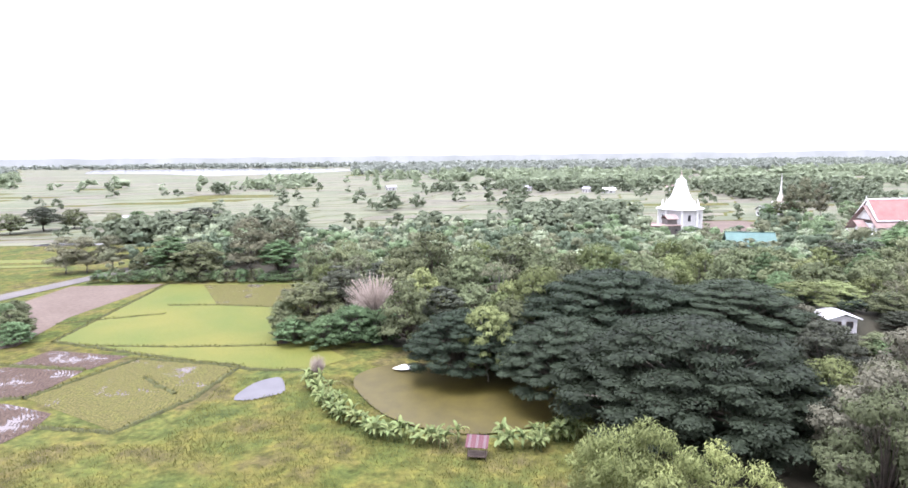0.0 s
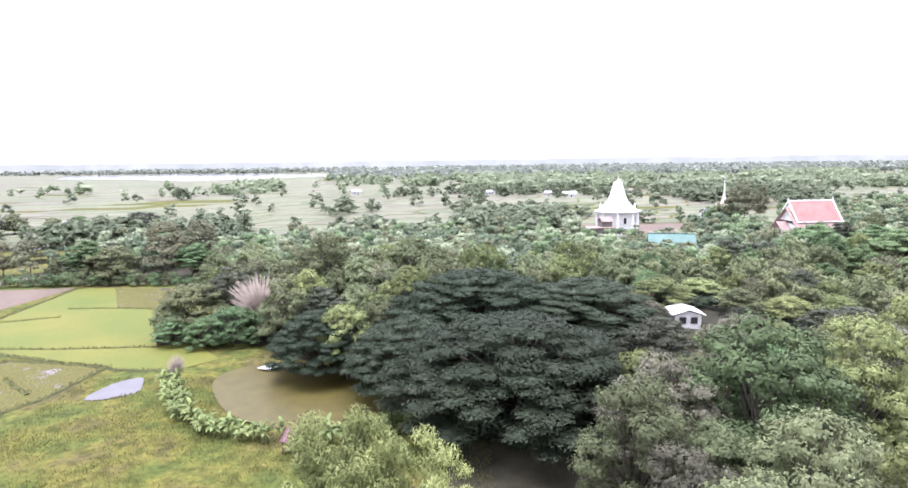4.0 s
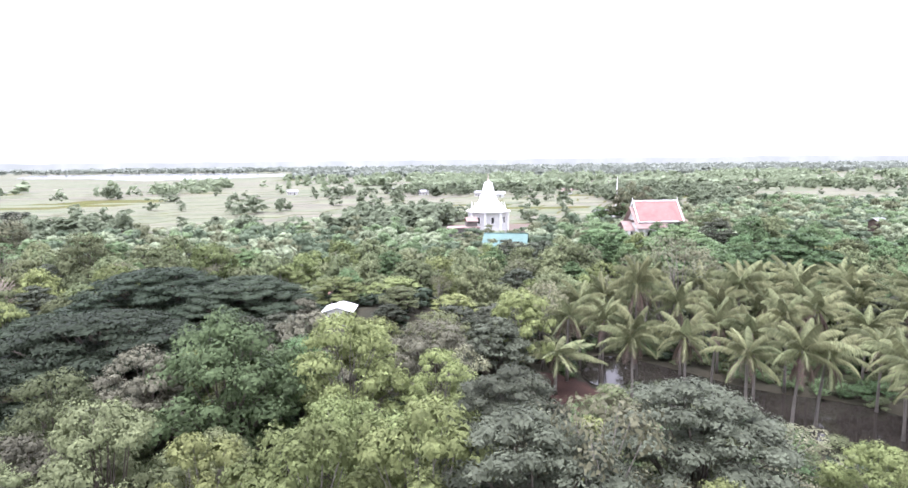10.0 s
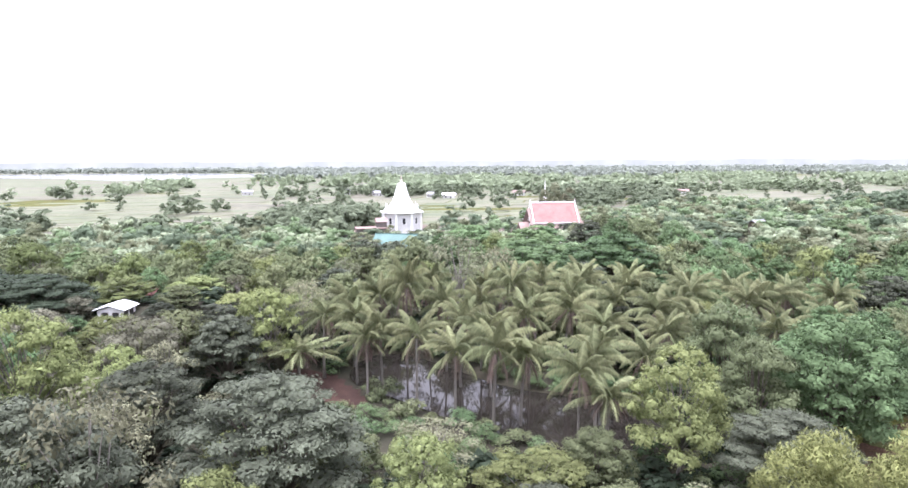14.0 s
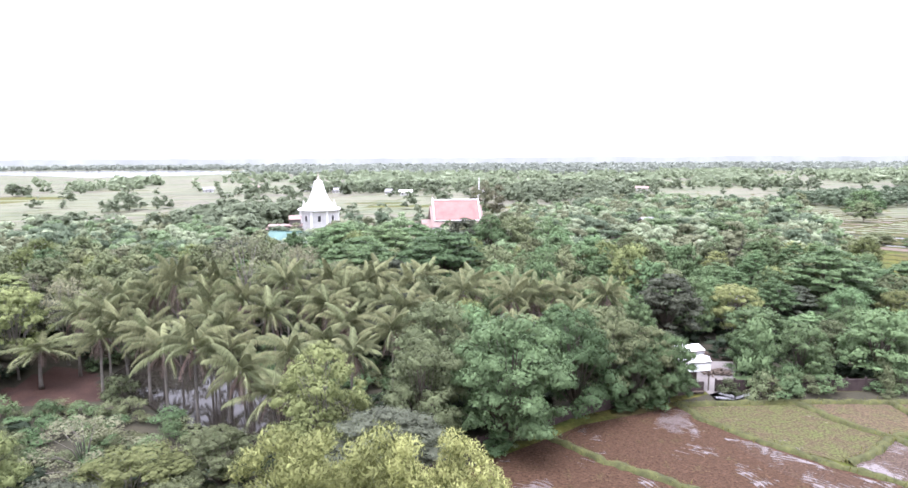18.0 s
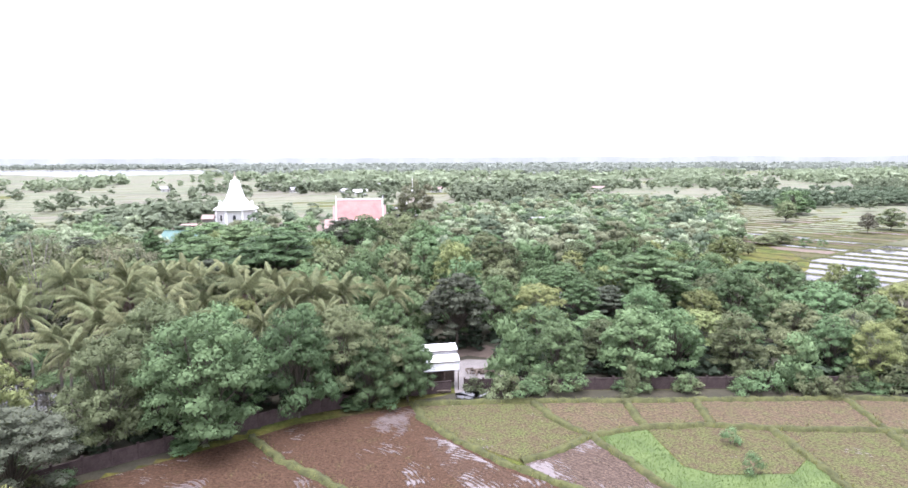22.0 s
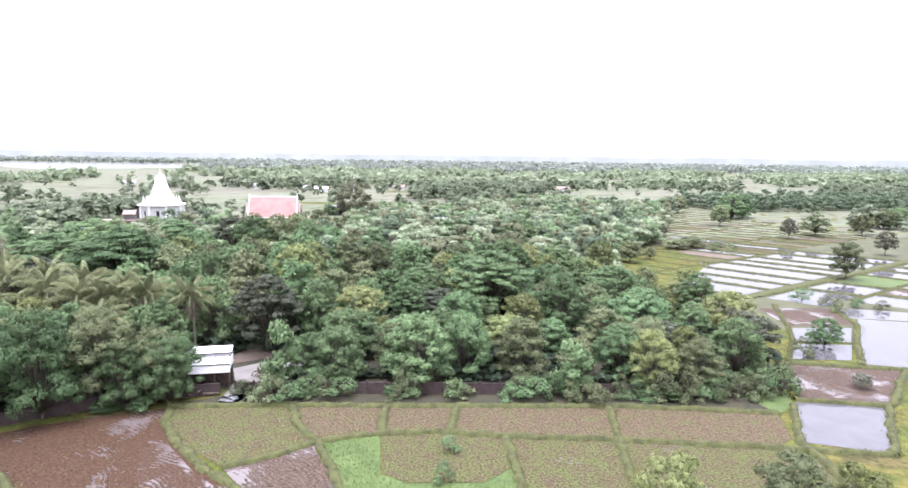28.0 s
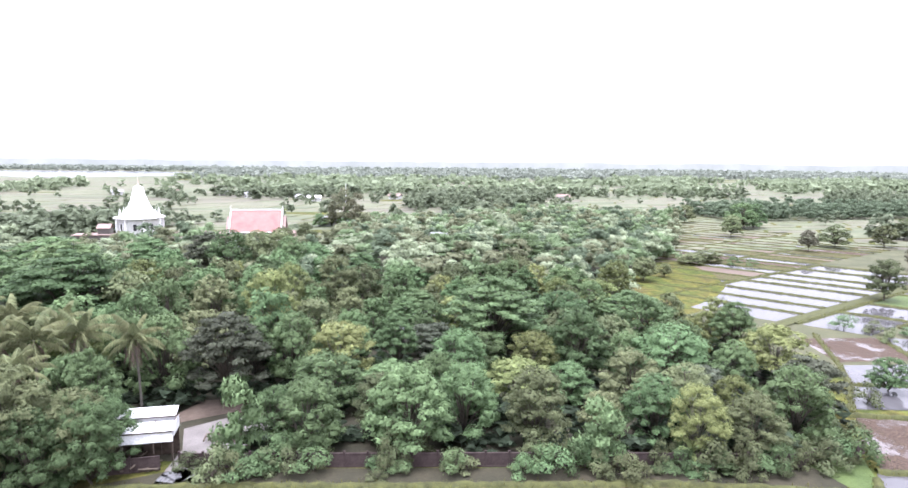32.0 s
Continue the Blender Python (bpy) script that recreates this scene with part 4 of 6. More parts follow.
def frond_mesh(name, rise, fall, length, mat, leaflets=30, leaf_len=0.66):
    """A feather palm leaf that leaves the stem at the given rise and bends down along its length."""
    rng = r_(int(length * 100 + rise))
    pts, a = [np.zeros(3)], math.radians(rise)
    steps = 9
    for i in range(steps):
        pts.append(pts[-1] + np.array((math.cos(a), 0, math.sin(a))) * length / steps)
        a -= math.radians(fall) / steps * (0.5 + 1.1 * i / steps)
    pts = np.array(pts)
    pieces = [tube(pts, np.linspace(0.055, 0.012, len(pts)), 4)]
    for k in range(leaflets):
        s = 0.14 + 0.86 * (k + 0.5) / leaflets
        f = s * steps
        i = min(int(f), steps - 1)
        p = pts[i] + (pts[i + 1] - pts[i]) * (f - i)
        t = (pts[i + 1] - pts[i]) / np.linalg.norm(pts[i + 1] - pts[i])
        ln = leaf_len * (0.55 + 0.9 * math.sin(math.pi * min(1, s * 0.93 + 0.07))) * rng.uniform(0.85, 1.1)
        for side in (-1, 1):
            d = np.array((0, side * 0.8, 0)) + 0.45 * t + np.array((0, 0, -0.75 - 0.5 * rng.uniform()))
            d /= np.linalg.norm(d)
            w = 0.042 * t
            m = p + d * ln * 0.55 + np.array((0, 0, 0.05))
            e = p + d * ln + np.array((0, 0, -0.22 * ln))
            pieces.append(([p - w, p + w, m + w, e], [(0, 1, 2), (0, 2, 3)]))
    return mesh_of(name, *gather(pieces), mat)


FRONDS = [frond_mesh("frond", 72, 70, 4.0, LEAF["palm"]), frond_mesh("frond", 50, 92, 4.7, LEAF["palm"]), frond_mesh("frond", 22, 92, 4.7, LEAF["palm"]), frond_mesh("frond", -10, 58, 4.4, LEAF["palm"])]
DEAD = frond_mesh("dead_frond", -55, 38, 3.6, LEAF["dry"], 18, 0.8)


def make_palm(seed, name="coconut_palm", label="coconut palm with a grey trunk and drooping feather fronds", height=12.0, count=19, size=1.0):
    rng = r_(seed)
    root = thing(name, label, "palm tree", "coconut palms by the pond" if name == "coconut_palm" else "")
    lean = rng.normal(0, 0.5, 2)
    stem = [(lean[0] * s * s, lean[1] * s * s, (height - 2.4) * s - 0.5 * (s == 0)) for s in np.linspace(0, 1, 8)]
    part("trunk", mesh_of("trunk", *gather([tube(stem, [0.27, 0.19, 0.165, 0.155, 0.15, 0.145, 0.14, 0.17], 8)]), BARK_PALE, True), None, root)
    tip = Vector(stem[-1])
    for k in range(count):
        kind = 0 if k < 4 else 1 if k < 10 else 2 if k < 15 else 3
        f = part("frond", FRONDS[kind], None, root)
        f.matrix_basis = Matrix.Translation(tip) @ pose(0, 0, 0, rng.normal() * 8, rng.normal() * 7, k * 137.5 + rng.normal() * 9) @ Matrix.Scale(size * rng.uniform(0.88, 1.1), 4)
    for k in range(7):
        f = part("dead_frond", DEAD, None, root, "brown withered hanging frond")
        f.matrix_basis = Matrix.Translation(tip) @ pose(0, 0, 0, 0, rng.normal() * 10, k * 80 + rng.normal() * 20) @ Matrix.Scale(size, 4)
    for w in (0.3, 2.4, 4.4):
        part("coconut", NUT, None, root, "green coconut").location = tip + Vector((0.28 * math.cos(w), 0.28 * math.sin(w), -0.25))
    root["h"], root["r"] = height, 3.5
    return root


def lathe_ball(c, r):
    vs, fs = [], []
    for i in range(5):
        for k in range(6):
            th, ph = math.pi * (i + 0.5) / 5, 2 * math.pi * k / 6
            vs.append((c[0] + r * math.sin(th) * math.cos(ph), c[1] + r * math.sin(th) * math.sin(ph), c[2] + 1.2 * r * math.cos(th)))
    for i in range(4):
        for k in range(6):
            fs.append((6 * i + k, 6 * i + (k + 1) % 6, 6 * i + 6 + (k + 1) % 6, 6 * i + 6 + k))
    return vs, fs


def banana_leaf_mesh(rise, fall, length):
    vs, fs = [], []
    a, p = math.radians(rise), np.zeros(3)
    steps = 7
    for i in range(steps + 1):
        s = i / steps
        w = 0.36 * math.sin(math.pi * min(1, 0.06 + 0.92 * s)) ** 0.6
        vs += [p + (0, -w, 0.10 * w / 0.36), p + (0, 0, -0.03), p + (0, w, 0.10 * w / 0.36)]
        p = p + np.array((math.cos(a), 0, math.sin(a))) * length / steps
        a -= math.radians(fall) / steps
    for i in range(steps):
        o = 3 * i
        fs += [(o, o + 1, o + 4, o + 3), (o + 1, o + 2, o + 5, o + 4)]
    return mesh_of("leaf", *gather([(vs, fs)]), LEAF["banana"])


BLADES = [banana_leaf_mesh(75, 70, 2.3), banana_leaf_mesh(52, 95, 2.5), banana_leaf_mesh(25, 90, 2.3)]


def make_banana(seed):
    rng = r_(seed)
    root = thing("banana_plant", "banana plant with broad arching pale green leaves", "banana plant", "banana plants")
    part("stem", mesh_of("stem", *gather([tube([(0, 0, -0.2), (0.03, 0, 0.9), (0, 0.02, 1.9)], [0.16, 0.13, 0.09], 7)]), LEAF["banana"], True), None, root)
    for k in range(8):
        f = part("leaf", BLADES[0 if k < 2 else 1 if k < 5 else 2], None, root)
        f.matrix_basis = pose(0, 0, 1.85, rng.normal() * 12, 0, k * 137.5 + rng.normal() * 15) @ Matrix.Scale(rng.uniform(0.8, 1.1), 4)
    root["h"], root["r"] = 3.6, 2.0
    return root


NUT = mesh_of("coconut", *gather([lathe_ball((0, 0, 0), 0.16)]), LEAF["lime"], True)
register("rain", make_rain(11), make_rain(12, 15.0))
def make_tier(seed, per=10, size=0.5):
    rng = r_(seed)
    return tree_proto("tiered_tree", "dark tiered tree with flat feathery leaf layers", "tier", rng, 11.5, 6.6, umbrella(rng, 6.6, 5.6, 11.2, 64, 1.2) + umbrella(rng, 6.2, 3.0, 8.4, 26, 1.3), per, size, size * 0.56, BARK, 0.3, 0.26, 0.08, below=-0.2)


register("tier", make_tier(25), make_tier(26))
register("tier_n", make_tier(27, 34, 0.24), make_tier(28, 34, 0.24))
register("rainS", make_small_rain(21), make_small_rain(22))
for tag, per, ln, k in (("", 15.0, 0.36, 0), ("_m", 7.0, 0.55, 500), ("_n", 31.0, 0.25, 900)):
    register("broad" + tag, *[make_round(k + q, "broadleaf_tree", "rounded broadleaf tree with mid-green foliage", "broad", 12, 6.2, 92, 1.15, per=per, length=ln, width=ln * 0.66, z0=0.24, flat=0.62, tumble=0.32, below=-0.1, tuft=0.3) for q in (31, 32, 33)])
    register("lush" + tag, *[make_round(k + q, "dense_green_tree", "dense leafy tree with fresh deep green foliage", "lush", 12, 6.2, 96, 1.15, per=per, length=ln, width=ln * 0.7, z0=0.16, flat=0.7, trunk_r=0.25, tumble=0.32, below=-0.1, tuft=0.3) for q in (41, 42, 43)])
    register("dull" + tag, *[make_round(k + q, "olive_crowned_tree", "wide tree with dull olive-green foliage", "dull", 11, 6.4, 90, 1.12, per=per * 0.95, length=ln, width=ln * 0.6, z0=0.3, flat=0.5, tumble=0.3, below=-0.08, tuft=0.25) for q in (51, 52)])
    register("lime" + tag, *[make_round(k + q, "light_green_tree", "light yellow-green leafy tree", "lime", 12, 5.8, 80, 1.08, per=per, length=ln, width=ln * 0.62, z0=0.3, flat=0.66, bark=BARK_PALE, trunk_r=0.18, tumble=0.32, below=-0.1, tuft=0.3) for q in (61, 62)])
register("sparse", *[make_round(s, "sparse_tree", "thin-leaved tree with pale bare branches showing", "straw", 12, 6.2, 34, 1.1, per=8, length=0.32, width=0.2, bark=BARK_PALE, trunk_r=0.24, inner=4.0, inner_size=0.3) for s in (71,)])
register("euc", *[make_round(s, "slender_tree", "tall slender tree with thin straw-green foliage", "straw", 14, 4.2, 24, 1.6, per=8, length=0.65, width=0.3, z0=0.3, bark=BARK_PALE, trunk_r=0.2, droop=0.6) for s in (81, 82)])
register("vine", *[make_round(s, "vine_covered_tree", "tree draped from top to foot in hanging vines", "lush", 9, 2.6, 18, 1.15, per=12, length=0.6, width=0.3, z0=0.12, droop=0.9, limbs=False) for s in (91,)])
register("shrub", *[make_round(s, "shrub", "leafy green shrub of the undergrowth", "lush" if s % 2 else "broad", 3.2, 2.2, 9, 0.9, per=18, length=0.3, width=0.2, z0=0.15, trunk_r=0.08, category="shrub", inner=18.0, inner_size=0.26) for s in (101, 102)])
register("bamboo", make_bamboo(111), make_bamboo(112))
register("bare", make_bare(121))
register("palm", make_palm(131), make_palm(132), make_palm(133))
register("banana", make_banana(141), make_banana(142))


# ---- the grove: trees that stand out one by one ----
SET = []


def grove(rows):
    for kind, x, y, top, wide in rows:
        plant(kind + ("_n" if y < 80 and kind in ("broad", "lush", "dull", "lime", "tier") else ""), x, y, top, wide)
        SET.append((x, y, wide / 2))


grove([("rain", 26, 79, 15.6, 37), ("rain", 22, 107, 17.2, 37), ("rain", -5, 102, 11.4, 21), ("rain", 41, 101, 16.5, 26), ("rain", 11, 91, 12.5, 22),
       ("lime", -1, 98.5, 13, 7.5), ("lime", 9.5, 116, 16.5, 9), ("lime", 24.2, 129.5, 18.8, 11),
       ("bamboo", 8.3, 42.5, 17.3, 12.5), ("bamboo", 14.4, 42, 16.4, 12)])
grove([("broad", -38, 125, 12, 15.5), ("lush", -28, 119.5, 8, 12), ("bare", -24.5, 127, 13.5, 14), ("euc", -73.6, 190, 18.5, 15),
       ("euc", -64, 196, 18, 14), ("broad", -90, 188, 11.5, 18), ("rainS", -101, 193, 12.5, 15), ("rainS", -64, 188, 12, 12),
       ("euc", -139, 197, 12.5, 11), ("euc", -133, 199, 12.5, 11), ("euc", -126, 202, 12, 10), ("broad", -13.5, 147.5, 19.5, 16)])
grove([("broad", 7, 150, 18, 17), ("broad", 46.5, 43, 16.8, 13), ("broad", 35.5, 54.5, 15.6, 12), ("lush", 51, 60, 19.8, 19),
       ("lime", 64, 63.5, 19.4, 13), ("lime", 65.4, 35, 18.6, 8), ("lime", 87.5, 86, 16.6, 12), ("dull", 73.5, 73.5, 15.4, 12), ("lush", 56.5, 116, 15, 7),
       ("lime", 73.4, 36.5, 19, 9.5), ("tier", 81.3, 36.5, 18.2, 10), ("sparse", 87, 36.5, 20, 9), ("tier", 98, 46, 16.4, 18), ("tier", 82, 55, 15, 13), ("sparse", 78, 70, 13, 9), ("sparse", 92, 92, 17, 10), ("sparse", 118.5, 104, 23, 17), ("sparse", 127, 115, 19, 13)])
grove([("lime", 112, 42, 12.5, 8.5), ("lime", 141, 55, 15.8, 12.5), ("broad", 152.5, 60, 14.6, 11), ("lush", 163.5, 61.5, 17, 16.5),
       ("lush", 174, 69, 15.6, 12), ("broad", 154.5, 71.5, 16.6, 12), ("bamboo", 145, 31.5, 18.2, 14.5), ("bamboo", 153.5, 30.5, 15.8, 12),
       ("broad", 179.6, 74, 14.8, 12), ("lush", 189.2, 73.6, 10.4, 8), ("lush", 190, 77.5, 9.5, 6.5), ("lush", 183.6, 72, 10.2, 7), ("broad", 187, 75.2, 11.2, 8)])
grove([("vine", 204.8, 78.5, 11.4, 5.6), ("lush", 213.5, 80.5, 10, 10), ("lush", 226.5, 80, 12, 13), ("broad", 243.5, 81, 10.7, 10),
       ("vine", 250.5, 75.5, 8.8, 6), ("lime", 263.5, 75.5, 10.2, 5.5), ("broad", 271.5, 76.5, 8.5, 9), ("lush", 256, 105, 13.2, 13), ("lush", 234, 83, 11.2, 10), ("lush", 280, 80.5, 10.8, 10),
       ("lush", 258.5, 127, 11.5, 15), ("lush", 269.5, 98, 11.8, 15), ("rainS", 243, 117.5, 15.6, 20), ("lime", 199.5, 121, 17.2, 9.5)])
grove([("lush", 206.8, 106, 12.4, 10), ("rainS", 157, 131, 18.8, 24), ("rainS", 137, 137, 17, 22), ("rainS", 142, 160, 17.5, 22), ("rainS", 126, 178, 16.5, 20), ("rainS", 150, 185, 15, 18), ("lush", 196.6, 188, 14, 16), ("broad", 209, 148, 16, 12),
       ("lush", 264, 206, 14.6, 16), ("lime", 249, 34.5, 11, 5.5), ("broad", 260.7, 35, 10.4, 7), ("lime", 265.5, 33.5, 10, 7),
       ("broad", 361.2, 163.5, 12.2, 11), ("lush", 179, 106, 13, 12), ("broad", 153, 100, 14.8, 12)])
grove([("lush", 174, 183, 18, 12), ("broad", 181, 186, 17.5, 12), ("tier", 166, 190, 16.5, 12), ("broad", 187, 192, 17, 12), ("lush", 192, 180, 16.5, 11), ("broad_m", 181, 366, 9, 11), ("lush_m", 189, 367, 9.5, 11), ("broad_m", 196, 370, 8, 10), ("lush_m", 174, 363, 8, 10), ("euc", 190, 352, 23, 10), ("euc", 197, 348, 21, 11), ("euc", 184, 356, 19, 9), ("lush", 53, 94, 10.4, 6), ("broad", 60.5, 93, 9.6, 6), ("tier", 66, 97, 12, 6), ("dull", 51, 98, 13, 7), ("lush", 172, 233, 12, 10), ("broad", 180, 231, 14, 12), ("lush", 163, 234, 11.5, 9), ("broad", 187, 238, 14.5, 11), ("tier", 168, 228, 12, 11),
       ("lush", -40, 119, 6, 8), ("lush", -33, 117, 6.5, 8), ("broad", -43, 124, 8, 9), ("lush", -22, 120, 7, 9)])
# the roadside and the plain beyond it
grove([("lush_m", -98, 119, 5, 7), ("broad_m", -101, 123, 6.5, 8), ("lush_m", -106, 127, 7, 8), ("broad_m", -109, 133, 6, 8), ("broad_m", -112, 138, 5, 7),
       ("broad_m", -240, 306, 11, 16), ("tier", -231, 318, 13, 20), ("broad_m", -222, 330, 11, 16), ("broad_m", -191, 315, 10, 13), ("lush_m", -185, 328, 10, 14), ("tier", -143, 312, 13, 22),
       ("tier", -150, 305, 11, 16), ("broad_m", -160, 308, 9, 13), ("broad_m", -130, 305, 10, 14), ("lush_m", -106, 200, 9, 10), ("tier", -97, 200, 11, 13), ("broad_m", -112, 196, 7, 9)])

# single trees and bushes among the flooded terraces
grove([("broad_m", 302, 192, 8.5, 9), ("broad_m", 312.5, 200, 5, 5), ("broad_m", 424, 270, 11, 14), ("broad_m", 449, 271, 11, 12), ("dull_m", 412, 210, 10, 9), ("dull_m", 403, 258, 10, 9),
       ("lush_m", 425, 352, 16, 20), ("broad_m", 398, 314, 12, 12), ("lush_m", 437, 360, 15, 16), ("broad_m", 407, 389, 12, 14), ("broad_m", 484, 300, 11, 14), ("lush_m", 494, 303, 12, 16), ("lush_m", 307.5, 97, 6, 7),
       ("broad_m", 334, 226, 4.5, 10), ("broad_m", 343, 231, 5, 12), ("dull_m", 298.9, 75.4, 2.6, 3.5), ("shrub", 328, 135, 3.4, 6), ("shrub", 332, 131, 3, 5), ("shrub", 338, 128, 2.4, 4), ("shrub", 330, 123.6, 3.6, 4),
       ("shrub", 343, 126, 2.4, 4), ("shrub", 350, 224, 3, 6), ("shrub", 356, 222, 2.5, 5), ("shrub", 230.1, 56.8, 2.2, 2.6), ("shrub", 229, 49.7, 2.4, 2.6), ("shrub", 285, 80, 3, 4), ("shrub", 300, 92, 3.5, 4.5), ("shrub", 297, 104, 4, 6), ("shrub", 299, 118, 4.2, 6), ("sparse", 294, 122, 8, 8), ("shrub", 292, 134, 4, 6), ("shrub", 286, 146, 4, 6), ("sparse", 297, 110, 7, 7)])

# coconut palms round their pond
for x, y, top in ((105.5, 84.5, 13.4), (111, 79.5, 13.2), (116.5, 72.5, 12.6), (125.5, 71, 13), (131, 60.8, 13.8), (135, 67.5, 13), (134.5, 60.5, 10),
                  (142.5, 70.5, 12), (95.5, 89, 14), (101, 88, 14), (122, 92.7, 15), (129, 84.5, 15), (150, 85.5, 15), (154.5, 79.5, 14), (148, 77.5, 13.5),
                  (122.5, 81.5, 13), (109, 96.5, 19), (116, 93.5, 15.2), (142, 104, 16), (150.5, 102.5, 16), (168, 91.5, 15), (172.5, 93, 15), (99.5, 97, 15),
                  (128, 98, 17.5), (136, 90, 14.6), (103.5, 80.5, 12), (121.6, 70, 14.6), (178, 96, 15), (186, 95, 14.5), (176, 82, 13.5), (166, 80, 12.5), (160, 96, 15.5),
                  (132, 95, 14), (139, 97, 15), (146, 93, 14.5), (141, 84, 13), (155, 90, 14.5), (145, 111, 16), (134, 106, 16.5), (125, 105, 16), (153, 108, 15.5), (163, 104, 15), (113, 103, 17),
                  (138, 76.5, 12), (118, 86, 14), (104, 100.5, 15.5), (170, 102, 14.5)):
    plant("palm", x, y, top, RNG.uniform(7.6, 9.4))
    SET.append((x, y, 2.6))
plant("palm", 92.5, 83.5, 8.6, 12.0)

# bananas along the round pond's bank
BANK = [(-31.5, 98), (-27, 90), (-23.5, 83.5), (-17, 77.5), (-10, 75), (3, 74), (7, 75.5), (11, 77)]
for k in range(86):
    s = k / 86 * (len(BANK) - 1)
    i = int(s)
    x = BANK[i][0] + (BANK[i + 1][0] - BANK[i][0]) * (s - i) + RNG.normal() * 0.7
    y = BANK[i][1] + (BANK[i + 1][1] - BANK[i][1]) * (s - i) + RNG.normal() * 0.7
    if abs(x + 3.4) > 2.2:
        plant("banana", x, y, RNG.uniform(1.9, 3.3), RNG.uniform(2.2, 3.3))
plant("shrub", 203.4, 73.9, 4.2, 5.4)
plant("shrub", 205.2, 74.4, 3.2, 4.0)
plant("banana", 262, 73.8, 3.6, 4.2)
plant("banana", 188.5, 75, 3.2, 4.4)
plant("bare", -29.8, 97.5, 5.2, 3.2)

# ---- the grove filled in ----
YARD = [(192, 70), (201, 70), (203, 82), (206.5, 90), (201, 95), (192, 93), (189, 84)]


def open_ground(x, y):
    """Where no tree may stand."""
    no = ~inside(WOOD, x, y) | (edge_distance(YARD, x, y) < 2.4) | (edge_distance(PALM_POND, x, y) < 2) | (edge_distance(ALGAE_POND, x, y) < 2.5)
    no |= edge_distance(WALL_LINE, x, y, False) < 3.6
    no |= (52 < x) & (x < 67) & (84 < y) & (y < 103) | (12 < x) & (x < 37) & (26 < y) & (y < 70) | (100 < x) & (x < 146) & (57 < y) & (y < 96) | (86 < x) & (x < 106) & (66 < y) & (y < 92)
    return no | (np.hypot(x - 100, y - 292) < 34) | (146 < x) & (x < 188) & (236 < y) & (y < 262) | (86 < x) & (x < 112) & (216 < y) & (y < 234)


def canopy(x, y):
    """Height of the tree tops above the plain."""
    if x > 203:
        return 9.3 if y < 96 else 11.5 if y < 150 else 12.5 + float(ground_at(x, y)) * 0.6
    if x > 145 and y < 90:
        return 13
    if x > 102 and y < 58:
        return 7.5 if y > 38 else 10
    if x > 84 and 55 < y < 82:
        return 9
    if 130 < x < 160 and 205 < y < 240:
        return 9.5
    if 70 < x < 114 and 222 < y < 275:
        return 8.5
    if 80 < x < 118 and 170 < y < 222:
        return 11.4
    return 14.5 if y < 170 else 13


def scatter(rng, count, x0, x1, y0, y1, r0, r1, gap, mask, others=(), other_gap=0.75):
    """Spots that keep their distance from one another and from others."""
    xs, ys, rs = rng.uniform(x0, x1, count), rng.uniform(y0, y1, count), rng.uniform(r0, r1, count)
    ok = mask(xs, ys)
    for a, b, r in others:
        ok &= (xs - a) ** 2 + (ys - b) ** 2 > (other_gap * (rs + r)) ** 2
    kept = np.empty((0, 3))
    for x, y, r in np.stack([xs, ys, rs], 1)[ok]:
        if not len(kept) or ((kept[:, 0] - x) ** 2 + (kept[:, 1] - y) ** 2 > (gap * (kept[:, 2] + r)) ** 2).all():
            kept = np.vstack([kept, (x, y, r)])
    return kept.tolist()


fill = r_(5)
for x, y, s in scatter(fill, 9000, -118, 318, 26, 168, 3.2, 6.2, 0.82, lambda a, b: ~open_ground(a, b), SET, 0.72):
    if x > 150:
        kinds = ("lush", "lush", "lush", "rainS", "broad", "lush", "tier", "lush", "lime", "lush")
    elif x > 60:
        kinds = ("tier", "broad", "lime", "dull", "lime", "tier", "sparse", "rainS", "lime", "broad")
    elif y < 75:
        kinds = ("broad", "dull", "lush", "lime")
    else:
        kinds = ("broad", "tier", "dull", "broad", "tier", "lime", "dull")
    # farther back lighter-leaved kinds stand in for haze
    if y > 112:
        kinds = ("lush", "broad", "lime", "lush", "broad", "rainS") if x > 150 else ("broad", "lime", "broad", "sparse", "rainS", "tier", "broad")
    top = canopy(x, y) * fill.uniform(0.74, 1.08)
    g = float(ground_at(x, y))
    kind = kinds[int(fill.integers(len(kinds)))]
    tag = "" if kind not in BROAD or kind == "sparse" or kind == "tier" and (y > 74 or x > 150) else "_m" if y > 108 else "_n" if y < 74 and x < 150 else ""
    plant(kind + tag, x, y, max(top, g + 5), 2.2 * s)

